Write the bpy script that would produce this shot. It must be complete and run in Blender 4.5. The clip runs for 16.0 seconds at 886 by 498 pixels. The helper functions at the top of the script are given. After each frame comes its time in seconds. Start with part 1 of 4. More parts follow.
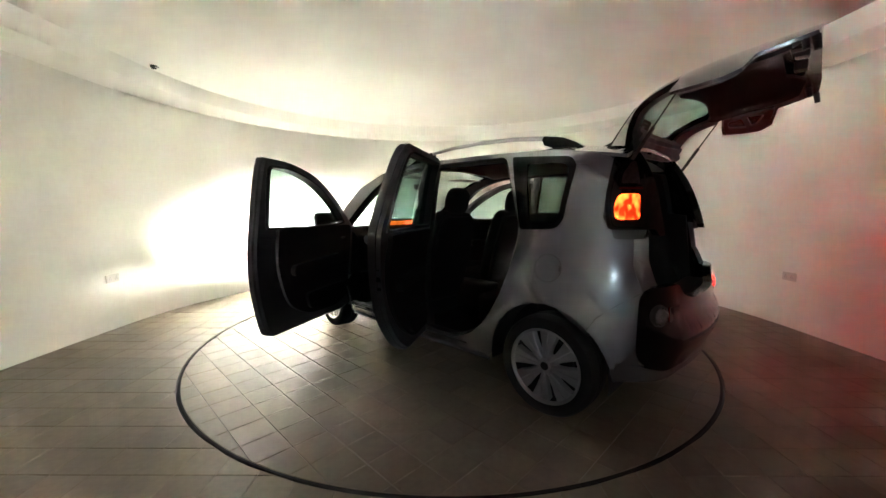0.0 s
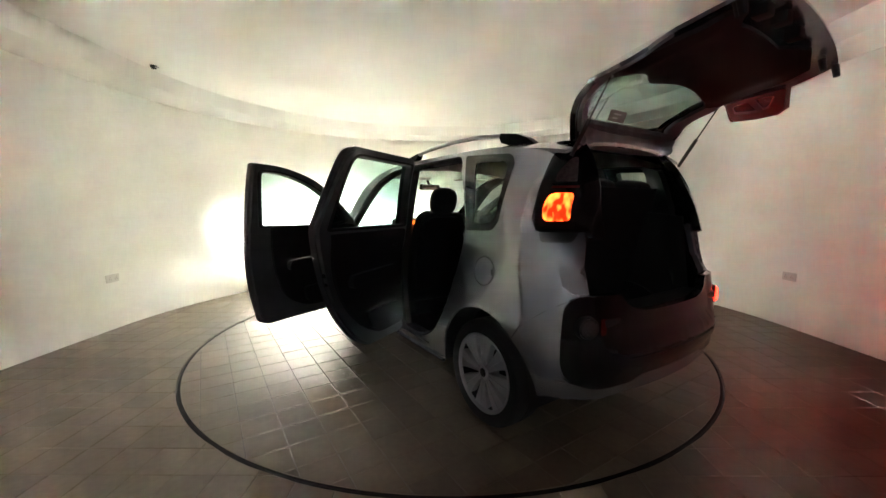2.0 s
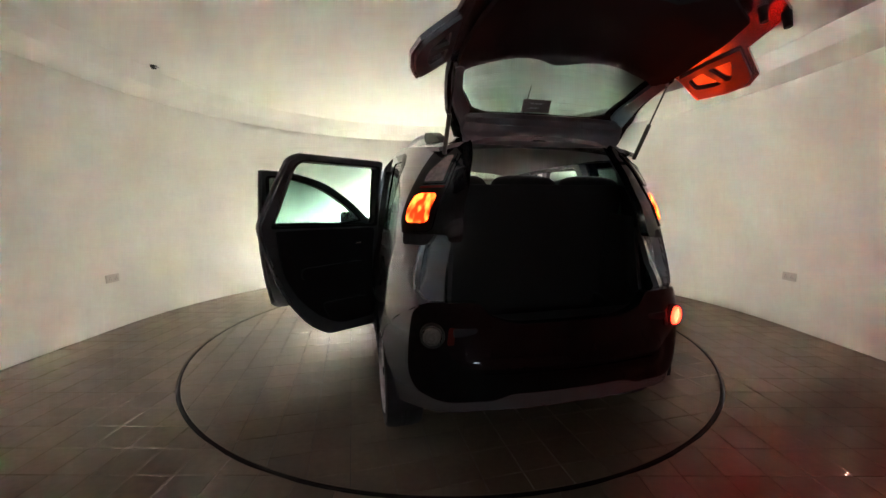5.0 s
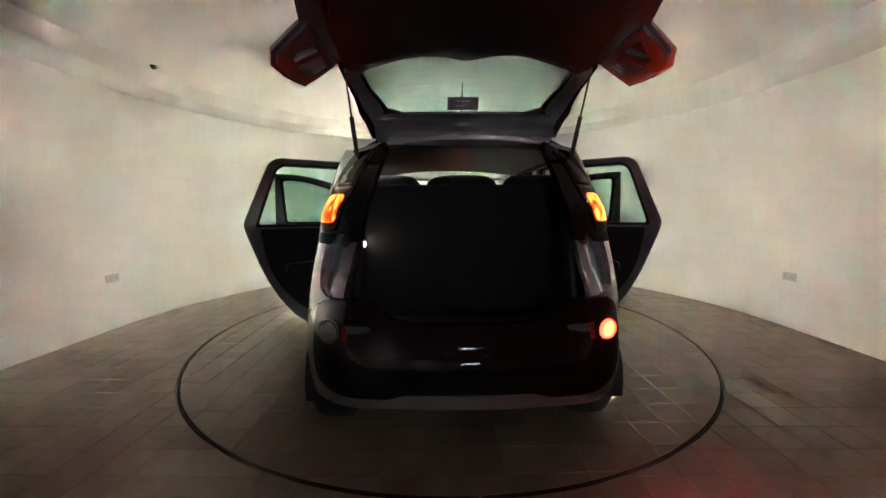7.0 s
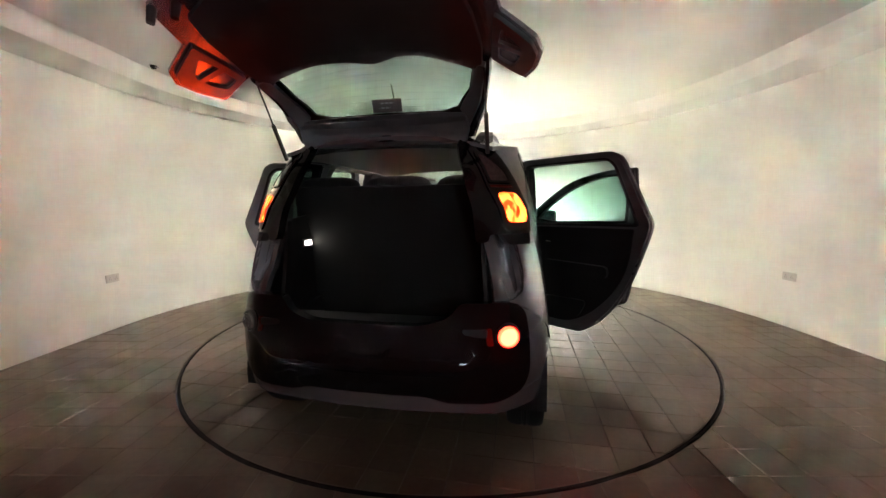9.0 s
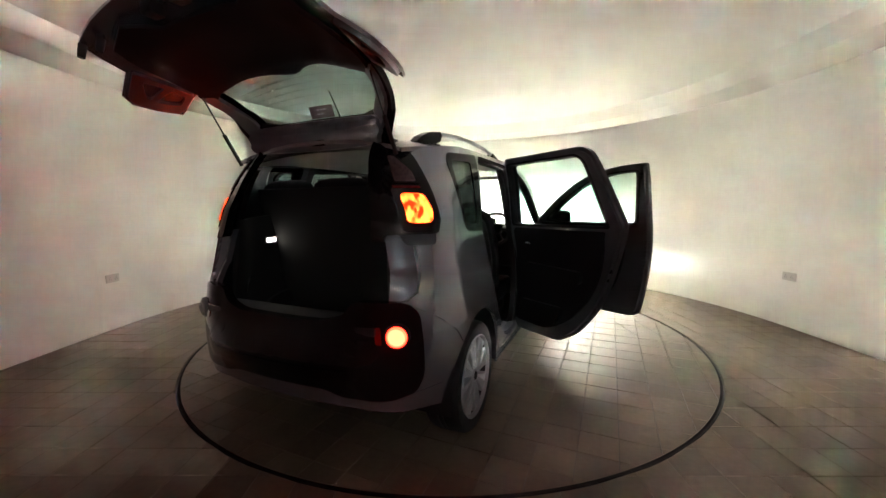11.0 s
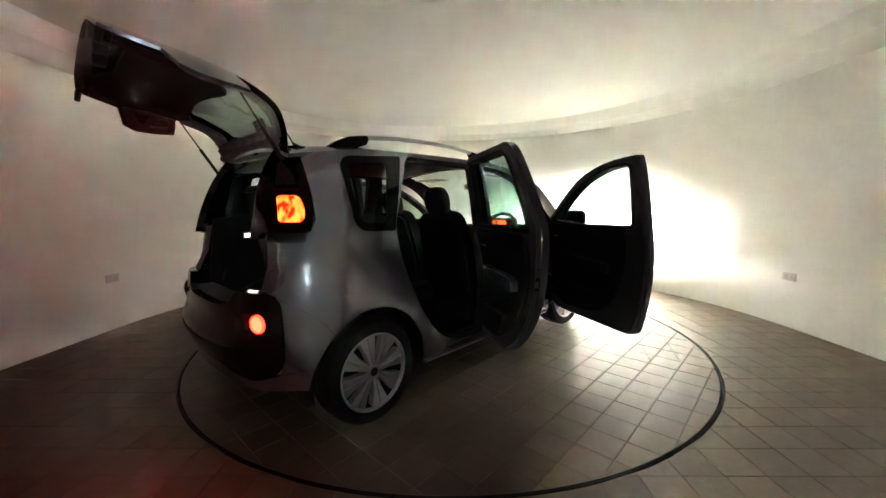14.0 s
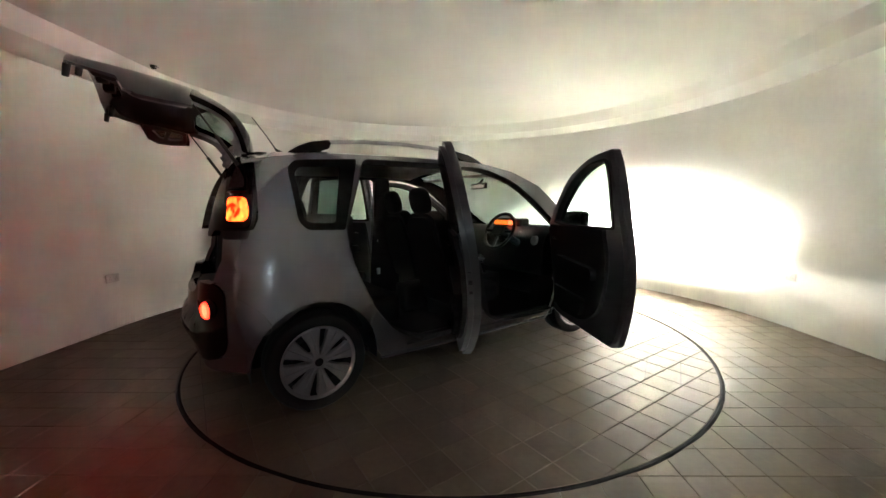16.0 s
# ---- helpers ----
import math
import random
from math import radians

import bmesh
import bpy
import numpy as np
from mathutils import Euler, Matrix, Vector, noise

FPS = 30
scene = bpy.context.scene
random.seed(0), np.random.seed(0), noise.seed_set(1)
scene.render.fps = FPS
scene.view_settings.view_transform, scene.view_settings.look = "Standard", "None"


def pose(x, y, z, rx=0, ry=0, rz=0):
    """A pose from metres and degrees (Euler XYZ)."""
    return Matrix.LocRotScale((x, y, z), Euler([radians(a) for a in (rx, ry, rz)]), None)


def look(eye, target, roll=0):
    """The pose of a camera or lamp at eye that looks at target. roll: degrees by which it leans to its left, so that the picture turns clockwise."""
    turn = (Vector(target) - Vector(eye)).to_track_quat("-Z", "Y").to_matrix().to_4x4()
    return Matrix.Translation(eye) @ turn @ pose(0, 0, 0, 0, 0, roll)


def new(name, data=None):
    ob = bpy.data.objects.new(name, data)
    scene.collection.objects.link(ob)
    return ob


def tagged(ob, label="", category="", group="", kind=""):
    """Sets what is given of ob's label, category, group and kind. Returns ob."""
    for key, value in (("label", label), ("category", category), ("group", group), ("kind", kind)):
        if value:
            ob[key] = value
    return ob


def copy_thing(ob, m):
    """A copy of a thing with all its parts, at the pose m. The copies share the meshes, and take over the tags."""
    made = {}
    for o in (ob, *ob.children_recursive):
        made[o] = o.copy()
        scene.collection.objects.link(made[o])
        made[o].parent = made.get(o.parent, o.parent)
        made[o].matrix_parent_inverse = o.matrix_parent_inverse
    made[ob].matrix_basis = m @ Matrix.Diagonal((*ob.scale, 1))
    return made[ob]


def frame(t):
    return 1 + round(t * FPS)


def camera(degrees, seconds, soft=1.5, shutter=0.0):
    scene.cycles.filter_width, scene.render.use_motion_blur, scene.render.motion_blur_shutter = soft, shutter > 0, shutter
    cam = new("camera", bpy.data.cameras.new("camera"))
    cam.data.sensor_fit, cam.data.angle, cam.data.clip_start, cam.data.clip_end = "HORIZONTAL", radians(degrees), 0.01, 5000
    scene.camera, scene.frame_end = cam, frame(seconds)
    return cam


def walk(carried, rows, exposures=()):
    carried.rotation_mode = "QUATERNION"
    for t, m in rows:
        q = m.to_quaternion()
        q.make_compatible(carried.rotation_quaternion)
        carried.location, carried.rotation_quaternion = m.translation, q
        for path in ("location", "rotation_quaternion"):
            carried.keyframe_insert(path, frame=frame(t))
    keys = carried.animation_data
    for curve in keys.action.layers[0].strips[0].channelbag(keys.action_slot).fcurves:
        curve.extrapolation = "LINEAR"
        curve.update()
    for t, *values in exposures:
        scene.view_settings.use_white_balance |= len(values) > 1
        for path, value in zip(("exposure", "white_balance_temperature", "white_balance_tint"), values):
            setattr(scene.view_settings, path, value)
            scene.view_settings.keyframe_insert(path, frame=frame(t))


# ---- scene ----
EYE = (0.0, -3.820, 1.255)
cam = camera(99.8, 16.0)
CAM = look(EYE, (EYE[0] - 0.01147, EYE[1] + 1.0, EYE[2] - 0.1099), -0.366)
walk(cam, [(0, CAM), (16, CAM)], [(0, 4.3), (3.5, 4.57), (6.5, 4.82), (9, 5.2), (11.5, 4.75), (12.5, 4.42), (16, 4.13)])

# ---------------------------------------------------------------- light
world = bpy.data.worlds.new("world")
scene.world = world
world.use_nodes = True
world.node_tree.nodes["Background"].inputs[0].default_value = (0.02, 0.02, 0.022, 1)
world.node_tree.nodes["Background"].inputs[1].default_value = 0.1
HEADLIGHT, SIDE_LIGHT, TAIL_GLOW, FOG_GLOW, BOOT_GLOW, DIAL_GLOW, DUSK_GLOW = 5700.0, 25.0, 0.135, 4.5, 0.7, 0.3, 1.75

# turntable: degrees of turn at t seconds
def turn(t):
    return -4.55 - 50.37 * (t - 8.0) / 8.0


# ---------------------------------------------------------------- materials
def material(name, colour, rough=0.5, metal=0.0, grain=0.0, grain_size=40.0, stain=0.0, stain_size=2.0,
             bump=0.0, bump_size=200.0, coat=0.0, per_object=0.0, per_island=0.0, rough_var=0.0, spec=0.5):
    m = bpy.data.materials.new(name)
    m.use_nodes = True
    n, l = m.node_tree.nodes, m.node_tree.links
    b = n["Principled BSDF"]
    b.inputs["Base Color"].default_value = (*colour, 1)
    b.inputs["Roughness"].default_value = rough
    b.inputs["Metallic"].default_value = metal
    b.inputs["Specular IOR Level"].default_value = spec
    b.inputs["Coat Weight"].default_value = coat
    b.inputs["Coat Roughness"].default_value = 0.06
    coord = n.new("ShaderNodeTexCoord")
    factors = []
    shifted = coord.outputs["Object"]
    if per_object:
        info, add = n.new("ShaderNodeObjectInfo"), n.new("ShaderNodeVectorMath")
        add.operation = "MULTIPLY_ADD"
        l.new(info.outputs["Random"], add.inputs[0])
        add.inputs[1].default_value = (61.0, 37.0, 0.0)
        l.new(shifted, add.inputs[2])
        shifted = add.outputs[0]

    def noise_node(size, detail=4.0):
        t = n.new("ShaderNodeTexNoise")
        t.inputs["Scale"].default_value = size
        t.inputs["Detail"].default_value = detail
        l.new(shifted, t.inputs["Vector"])
        return t

    def spread(socket, amount):
        r = n.new("ShaderNodeMapRange")
        r.inputs["From Min"].default_value, r.inputs["From Max"].default_value = 0.25, 0.75
        r.inputs["To Min"].default_value, r.inputs["To Max"].default_value = 1 - amount, 1 + amount
        l.new(socket, r.inputs["Value"])
        return r.outputs[0]

    if grain:
        factors.append(spread(noise_node(grain_size).outputs["Fac"], grain))
    if stain:
        factors.append(spread(noise_node(stain_size, 6.0).outputs["Fac"], stain))
    if per_object:
        r = n.new("ShaderNodeObjectInfo")
        factors.append(spread(r.outputs["Random"], per_object))
    if per_island:
        r = n.new("ShaderNodeNewGeometry")
        factors.append(spread(r.outputs["Random Per Island"], per_island))
    if factors:
        value = factors[0]
        for f in factors[1:]:
            x = n.new("ShaderNodeMath")
            x.operation = "MULTIPLY"
            l.new(value, x.inputs[0]), l.new(f, x.inputs[1])
            value = x.outputs[0]
        mix = n.new("ShaderNodeVectorMath")
        mix.operation = "SCALE"
        mix.inputs[0].default_value = colour
        l.new(value, mix.inputs["Scale"])
        l.new(mix.outputs[0], b.inputs["Base Color"])
    if rough_var:
        x = n.new("ShaderNodeMapRange")
        x.inputs["From Min"].default_value, x.inputs["From Max"].default_value = 0.3, 0.7
        x.inputs["To Min"].default_value, x.inputs["To Max"].default_value = rough - rough_var, rough + rough_var
        l.new(noise_node(stain_size * 2.3, 5.0).outputs["Fac"], x.inputs["Value"])
        l.new(x.outputs[0], b.inputs["Roughness"])
    if bump:
        x = n.new("ShaderNodeBump")
        x.inputs["Strength"].default_value = bump
        x.inputs["Distance"].default_value = 0.004
        l.new(noise_node(bump_size).outputs["Fac"], x.inputs["Height"])
        l.new(x.outputs[0], b.inputs["Normal"])
    return m


def glass(name, tint, rough=0.0):
    m = bpy.data.materials.new(name)
    m.use_nodes = True
    n, l = m.node_tree.nodes, m.node_tree.links
    n.remove(n["Principled BSDF"])
    see, shine, mix, fres = (n.new("ShaderNodeBsdfTransparent"), n.new("ShaderNodeBsdfGlossy"),
                             n.new("ShaderNodeMixShader"), n.new("ShaderNodeLayerWeight"))
    see.inputs[0].default_value = (*tint, 1)
    shine.inputs["Roughness"].default_value = rough
    fres.inputs[0].default_value = 0.5
    power, add = n.new("ShaderNodeMath"), n.new("ShaderNodeMath")
    power.operation, add.operation = "POWER", "MULTIPLY_ADD"
    power.inputs[1].default_value, add.inputs[1].default_value, add.inputs[2].default_value = 4.0, 0.7, 0.03
    l.new(fres.outputs["Facing"], power.inputs[0]), l.new(power.outputs[0], add.inputs[0])
    l.new(add.outputs[0], mix.inputs[0]), l.new(see.outputs[0], mix.inputs[1]), l.new(shine.outputs[0], mix.inputs[2])
    l.new(mix.outputs[0], n["Material Output"].inputs[0])
    return m


def glow(name, colour, strength, base=(0.3, 0.3, 0.3), stripes=0.0):
    m = bpy.data.materials.new(name)
    m.use_nodes = True
    b = m.node_tree.nodes["Principled BSDF"]
    b.inputs["Base Color"].default_value = (*base, 1)
    b.inputs["Roughness"].default_value = 0.15
    b.inputs["Emission Color"].default_value = (*colour, 1)
    b.inputs["Emission Strength"].default_value = strength
    if stripes:
        n, l = m.node_tree.nodes, m.node_tree.links
        c, t, r, stretch = n.new("ShaderNodeTexCoord"), n.new("ShaderNodeTexNoise"), n.new("ShaderNodeMapRange"), n.new("ShaderNodeMapping")
        stretch.inputs["Scale"].default_value = (1.0, 1.0, 0.42)
        t.inputs["Scale"].default_value, t.inputs["Detail"].default_value = stripes, 1.5
        r.inputs["From Min"].default_value, r.inputs["From Max"].default_value = 0.40, 0.66
        r.inputs["To Min"].default_value, r.inputs["To Max"].default_value = 0.30 * strength, 8.0 * strength
        l.new(c.outputs["Object"], stretch.inputs["Vector"]), l.new(stretch.outputs[0], t.inputs["Vector"])
        l.new(t.outputs["Fac"], r.inputs["Value"]), l.new(r.outputs[0], b.inputs["Emission Strength"])
    return m


PLASTER = material("white plaster", (0.845, 0.845, 0.80), 0.85, grain=0.02, grain_size=25, stain=0.035, stain_size=0.9, bump=0.06, bump_size=90)
CEILING = material("ceiling paint", (0.835, 0.835, 0.795), 0.9, stain=0.03, stain_size=0.7, bump=0.04, bump_size=120)
TILE = material("stone tile", (0.160, 0.128, 0.086), 0.42, spec=0.22, grain=0.10, grain_size=30, stain=0.07, stain_size=4, bump=0.06,
                bump_size=45, per_object=0.09, rough_var=0.05)
TILE_FAR = material("stone tile far", (0.160, 0.128, 0.086), 0.42, spec=0.22, grain=0.10, grain_size=30, stain=0.07, stain_size=4, bump=0.06,
                    bump_size=45, per_island=0.09, rough_var=0.05)
GROUT = material("grout", (0.075, 0.064, 0.050), 0.9, grain=0.2, grain_size=60, stain=0.2, stain_size=3)
RUBBER_RING = material("rubber ring", (0.008, 0.0075, 0.007), 0.9, spec=0.1, grain=0.2, grain_size=30)
SILVER = material("silver paint", (0.33, 0.343, 0.362), 0.24, metal=0.7, grain=0.03, grain_size=900, coat=1.0, stain=0.03, stain_size=3)
# the body's silver, darkened for the shade on doors and inner pressings
SILVER_SHADED = material("silver paint darkened for shade", (0.185, 0.187, 0.195), 0.38, metal=0.7, grain=0.04, grain_size=300, coat=0.3, stain=0.06, stain_size=6)
GLOSS_BLACK = material("gloss black plastic", (0.006, 0.006, 0.0065), 0.09, spec=0.35, grain=0.1, grain_size=200)
PLASTIC = material("black plastic", (0.012, 0.012, 0.0125), 0.55, grain=0.15, grain_size=300, bump=0.2, bump_size=500)
TRIM = material("dark trim", (0.015, 0.015, 0.016), 0.65, grain=0.15, grain_size=200, stain=0.1, stain_size=6, bump=0.2, bump_size=400)
FABRIC = material("black seat cloth", (0.008, 0.008, 0.009), 0.9, grain=0.25, grain_size=250, stain=0.1, stain_size=8, bump=0.4, bump_size=600)
LINER = material("grey roof liner", (0.40, 0.39, 0.37), 0.95, grain=0.06, grain_size=300, stain=0.04, stain_size=3)
CARPET = material("black carpet", (0.018, 0.018, 0.018), 0.95, grain=0.3, grain_size=250, bump=0.5, bump_size=500)
TYRE = material("tyre rubber", (0.012, 0.012, 0.012), 0.7, grain=0.15, grain_size=80, stain=0.1, stain_size=5)
ALLOY = material("alloy", (0.50, 0.50, 0.51), 0.32, metal=0.45, grain=0.04, grain_size=200, stain=0.05, stain_size=9)
# shade between the spokes put into the colour of what lies behind them
ALLOY_DARK = material("alloy darkened for the spoke gaps", (0.03, 0.03, 0.032), 0.5, metal=0.6, grain=0.1, grain_size=60)
STEEL = material("steel", (0.45, 0.45, 0.46), 0.35, metal=0.9, grain=0.08, grain_size=90)
CHROME = material("chrome", (0.75, 0.75, 0.76), 0.08, metal=1.0)
SEAL = material("rubber seal", (0.015, 0.015, 0.016), 0.6, grain=0.1, grain_size=100)
WINDOW = glass("green tinted glass", (0.72, 0.83, 0.80))
WINDOW_DARK = glass("dark tinted glass", (0.66, 0.73, 0.70))
SCREEN = glass("windscreen glass", (0.80, 0.88, 0.86))
GATE_GLASS = glass("dim green tinted glass", (0.55, 0.645, 0.62))
CLEAR = glass("clear lens", (0.85, 0.85, 0.85), 0.05)
SOCKET = material("white socket plastic", (0.62, 0.61, 0.57), 0.4, grain=0.02, grain_size=200)
GREY_TEXT = material("grey print", (0.25, 0.25, 0.25), 0.6)
STICKER = material("sticker", (0.10, 0.085, 0.08), 0.6, grain=0.08, grain_size=90)
LENS_RED = material("dark red lens", (0.10, 0.012, 0.008), 0.12, coat=0.6, grain=0.2, grain_size=150)
LENS_SMOKE = material("smoked lens", (0.13, 0.09, 0.085), 0.15, metal=0.3, coat=0.6, grain=0.3, grain_size=60)
LENS_CLEAR = material("clear ribbed lens", (0.20, 0.185, 0.18), 0.15, metal=0.5, coat=0.6, grain=0.3, grain_size=180)
LAMP_ORANGE = glow("lit orange lamp", (1.0, 0.047, 0.006), TAIL_GLOW, (0.5, 0.1, 0.03), stripes=34.0)
LAMP_RED = glow("lit red lamp", (1.0, 0.0075, 0.0032), FOG_GLOW, (0.4, 0.02, 0.01))
LENS_LIT = glow("lit red lens rim", (1.0, 0.010, 0.004), 1.6, (0.4, 0.02, 0.01))
DUSK = glow("evening sky outside", (0.76, 0.90, 1.0), DUSK_GLOW, (0.1, 0.1, 0.1))
FRAME_WHITE = material("white window frame", (0.75, 0.75, 0.73), 0.4, grain=0.02, grain_size=80)
LAMP_WHITE = glow("lit headlamp", (1.0, 0.94, 0.83), HEADLIGHT)
LAMP_WIDE = glow("lit headlamp reflector", (1.0, 0.94, 0.83), 0.38 * HEADLIGHT)
LAMP_SIDE = glow("lit side light", (1.0, 0.94, 0.83), SIDE_LIGHT)
LAMP_FAN = glow("added side streak lamp", (1.0, 0.94, 0.83), 3000.0)
LAMP_BOOT = glow("lit boot lamp", (1.0, 0.93, 0.8), BOOT_GLOW)
DIAL_RED = glow("red dial light", (1.0, 0.10, 0.03), DIAL_GLOW, (0.05, 0.01, 0.01))
DIAL_ORANGE = glow("orange display", (1.0, 0.16, 0.02), 0.11, (0.05, 0.02, 0.01))


# ---------------------------------------------------------------- mesh helpers
def mesh_of(bm, name, mat, smooth=40):
    me = bpy.data.meshes.new(name)
    bm.to_mesh(me)
    bm.free()
    me.materials.append(mat)
    if smooth:
        me.polygons.foreach_set("use_smooth", [True] * len(me.polygons))
        me.set_sharp_from_angle(angle=radians(smooth))
    return me


def part(name, bm, mat, parent=None, label="", at=None, smooth=40):
    ob = new(name, mesh_of(bm, name, mat, smooth))
    ob.parent = parent
    if at is not None:
        ob.matrix_basis = at
    if label:
        tagged(ob, label)
    return ob


def box(bm, x0, x1, y0, y1, z0, z1, bevel=0.0, seg=2):
    vs = [bm.verts.new((x, y, z)) for x in (x0, x1) for y in (y0, y1) for z in (z0, z1)]
    fs = [bm.faces.new([vs[i] for i in q]) for q in
          ((0, 1, 3, 2), (4, 6, 7, 5), (0, 4, 5, 1), (2, 3, 7, 6), (0, 2, 6, 4), (1, 5, 7, 3))]
    if bevel:
        es = list({e for f in fs for e in f.edges})
        bmesh.ops.bevel(bm, geom=es, offset=bevel, segments=seg, affect="EDGES", profile=0.6)
    return bm


def revolve(bm, profile, n=48, m=Matrix(), closed=False):
    """A surface of revolution about local z from (r, z) points."""
    rings = []
    for r, z in profile:
        if r < 1e-6:
            rings.append([bm.verts.new(m @ Vector((0, 0, z)))])
        else:
            rings.append([bm.verts.new(m @ Vector((r * math.cos(2 * math.pi * i / n), r * math.sin(2 * math.pi * i / n), z))) for i in range(n)])
    pairs = list(zip(rings, rings[1:])) + ([(rings[-1], rings[0])] if closed else [])
    for a, b in pairs:
        for i in range(n):
            j = (i + 1) % n
            q = [a[i % len(a)], a[j % len(a)], b[j % len(b)], b[i % len(b)]]
            q = list(dict.fromkeys(q))
            if len(q) > 2:
                bm.faces.new(q)
    return bm


def tube(bm, points, radius, n=10):
    """A round bar along points; radius is a number or one for each point."""
    pts = [Vector(p) for p in points]
    rs = [radius] * len(pts) if isinstance(radius, (int, float)) else radius
    rings = []
    up = Vector((0.13, 0.21, 0.97)).normalized()
    for i, p in enumerate(pts):
        d = (pts[min(i + 1, len(pts) - 1)] - pts[max(i - 1, 0)]).normalized()
        a = d.cross(up).normalized()
        b = d.cross(a).normalized()
        rings.append([bm.verts.new(p + rs[i] * (a * math.cos(2 * math.pi * k / n) + b * math.sin(2 * math.pi * k / n))) for k in range(n)])
    for r, s in zip(rings, rings[1:]):
        for k in range(n):
            bm.faces.new((r[k], r[(k + 1) % n], s[(k + 1) % n], s[k]))
    bm.faces.new(rings[0]), bm.faces.new(rings[-1][::-1])
    bmesh.ops.recalc_face_normals(bm, faces=bm.faces)
    return bm


def rounded(points, r=0.03, seg=4):
    """A closed loop with rounded corners. A point may carry its own radius as a third number."""
    out = []
    n = len(points)
    for i, p in enumerate(points):
        rad = p[2] if len(p) > 2 else r
        a, b, c = Vector(points[i - 1][:2]), Vector(p[:2]), Vector(points[(i + 1) % n][:2])
        da, dc = a - b, c - b
        k = min(rad, 0.45 * da.length, 0.45 * dc.length)
        if k < 1e-4:
            out.append(tuple(b))
            continue
        p0, p1 = b + da.normalized() * k, b + dc.normalized() * k
        for s in range(seg + 1):
            t = s / seg
            q = p0 * (1 - t) ** 2 + b * 2 * t * (1 - t) + p1 * t * t
            out.append(tuple(q))
    return out


def sheet(loops, place, thick=0.02, step=0.07, bm=None, flip=False):
    """A curved panel: plane loops (the outline, then holes), cut along a grid, laid on the surface place(u, v, depth) and given thickness."""
    flat = bmesh.new()
    for loop in loops:
        vs = [flat.verts.new((u, v, 0)) for u, v in loop]
        for a, b in zip(vs, vs[1:] + vs[:1]):
            flat.edges.new((a, b))
    bmesh.ops.triangle_fill(flat, use_beauty=True, use_dissolve=False, edges=flat.edges[:])
    us, ws = [v.co.x for v in flat.verts], [v.co.y for v in flat.verts]
    for axis, lo, hi in ((0, min(us), max(us)), (1, min(ws), max(ws))):
        k = math.ceil(lo / step)
        while k * step < hi - 1e-5:
            no = (1, 0, 0) if axis == 0 else (0, 1, 0)
            co = (k * step, 0, 0) if axis == 0 else (0, k * step, 0)
            bmesh.ops.bisect_plane(flat, geom=flat.verts[:] + flat.edges[:] + flat.faces[:], dist=1e-5, plane_co=co, plane_no=no)
            k += 1
    own = bm is None
    if own:
        bm = bmesh.new()
    flat.verts.index_update()
    top = [bm.verts.new(place(v.co.x, v.co.y, 0.0)) for v in flat.verts]
    low = [bm.verts.new(place(v.co.x, v.co.y, thick)) for v in flat.verts]
    made = []
    for f in flat.faces:
        ids = [v.index for v in f.verts]
        made.append(bm.faces.new([top[i] for i in ids]))
        made.append(bm.faces.new([low[i] for i in reversed(ids)]))
    for e in flat.edges:
        if len(e.link_faces) == 1:
            i, j = e.verts[0].index, e.verts[1].index
            made.append(bm.faces.new((top[i], top[j], low[j], low[i])))
    flat.free()
    bmesh.ops.recalc_face_normals(bm, faces=made)
    return bm


def extrude_loop(bm, loop, z0, z1, m=Matrix(), bevel=0.0):
    """A plate of the plane loop between two heights."""
    a = [bm.verts.new(m @ Vector((x, y, z0))) for x, y in loop]
    b = [bm.verts.new(m @ Vector((x, y, z1))) for x, y in loop]
    fs = [bm.faces.new(a[::-1]), bm.faces.new(b)]
    for i in range(len(loop)):
        j = (i + 1) % len(loop)
        fs.append(bm.faces.new((a[i], a[j], b[j], b[i])))
    bmesh.ops.recalc_face_normals(bm, faces=fs)
    if bevel:
        es = [e for e in fs[1].edges]
        bmesh.ops.bevel(bm, geom=es, offset=bevel, segments=2, affect="EDGES")
    return bm


# ---------------------------------------------------------------- the room
WALL_R, SOFFIT_R, FASCIA_R = 3.54, 3.18, 3.08
WALL_Z, SOFFIT_Z, CEIL_Z = 2.53, 2.57, 2.71
BACK_Y, RING_R = -5.2, 2.329
BACK_WINDOW = (0.20, 0.62, 1.36, 1.64)


def room_line(r, back, n=64):
    """The plan of the room: a half circle with two straight sides, closed behind."""
    pts = [(r, back)]
    pts += [(r, back * (1 - k / 8)) for k in range(1, 8)]
    pts += [(r * math.cos(math.pi * i / n), r * math.sin(math.pi * i / n)) for i in range(n + 1)]
    pts += [(-r, back * k / 8) for k in range(1, 9)]
    return pts


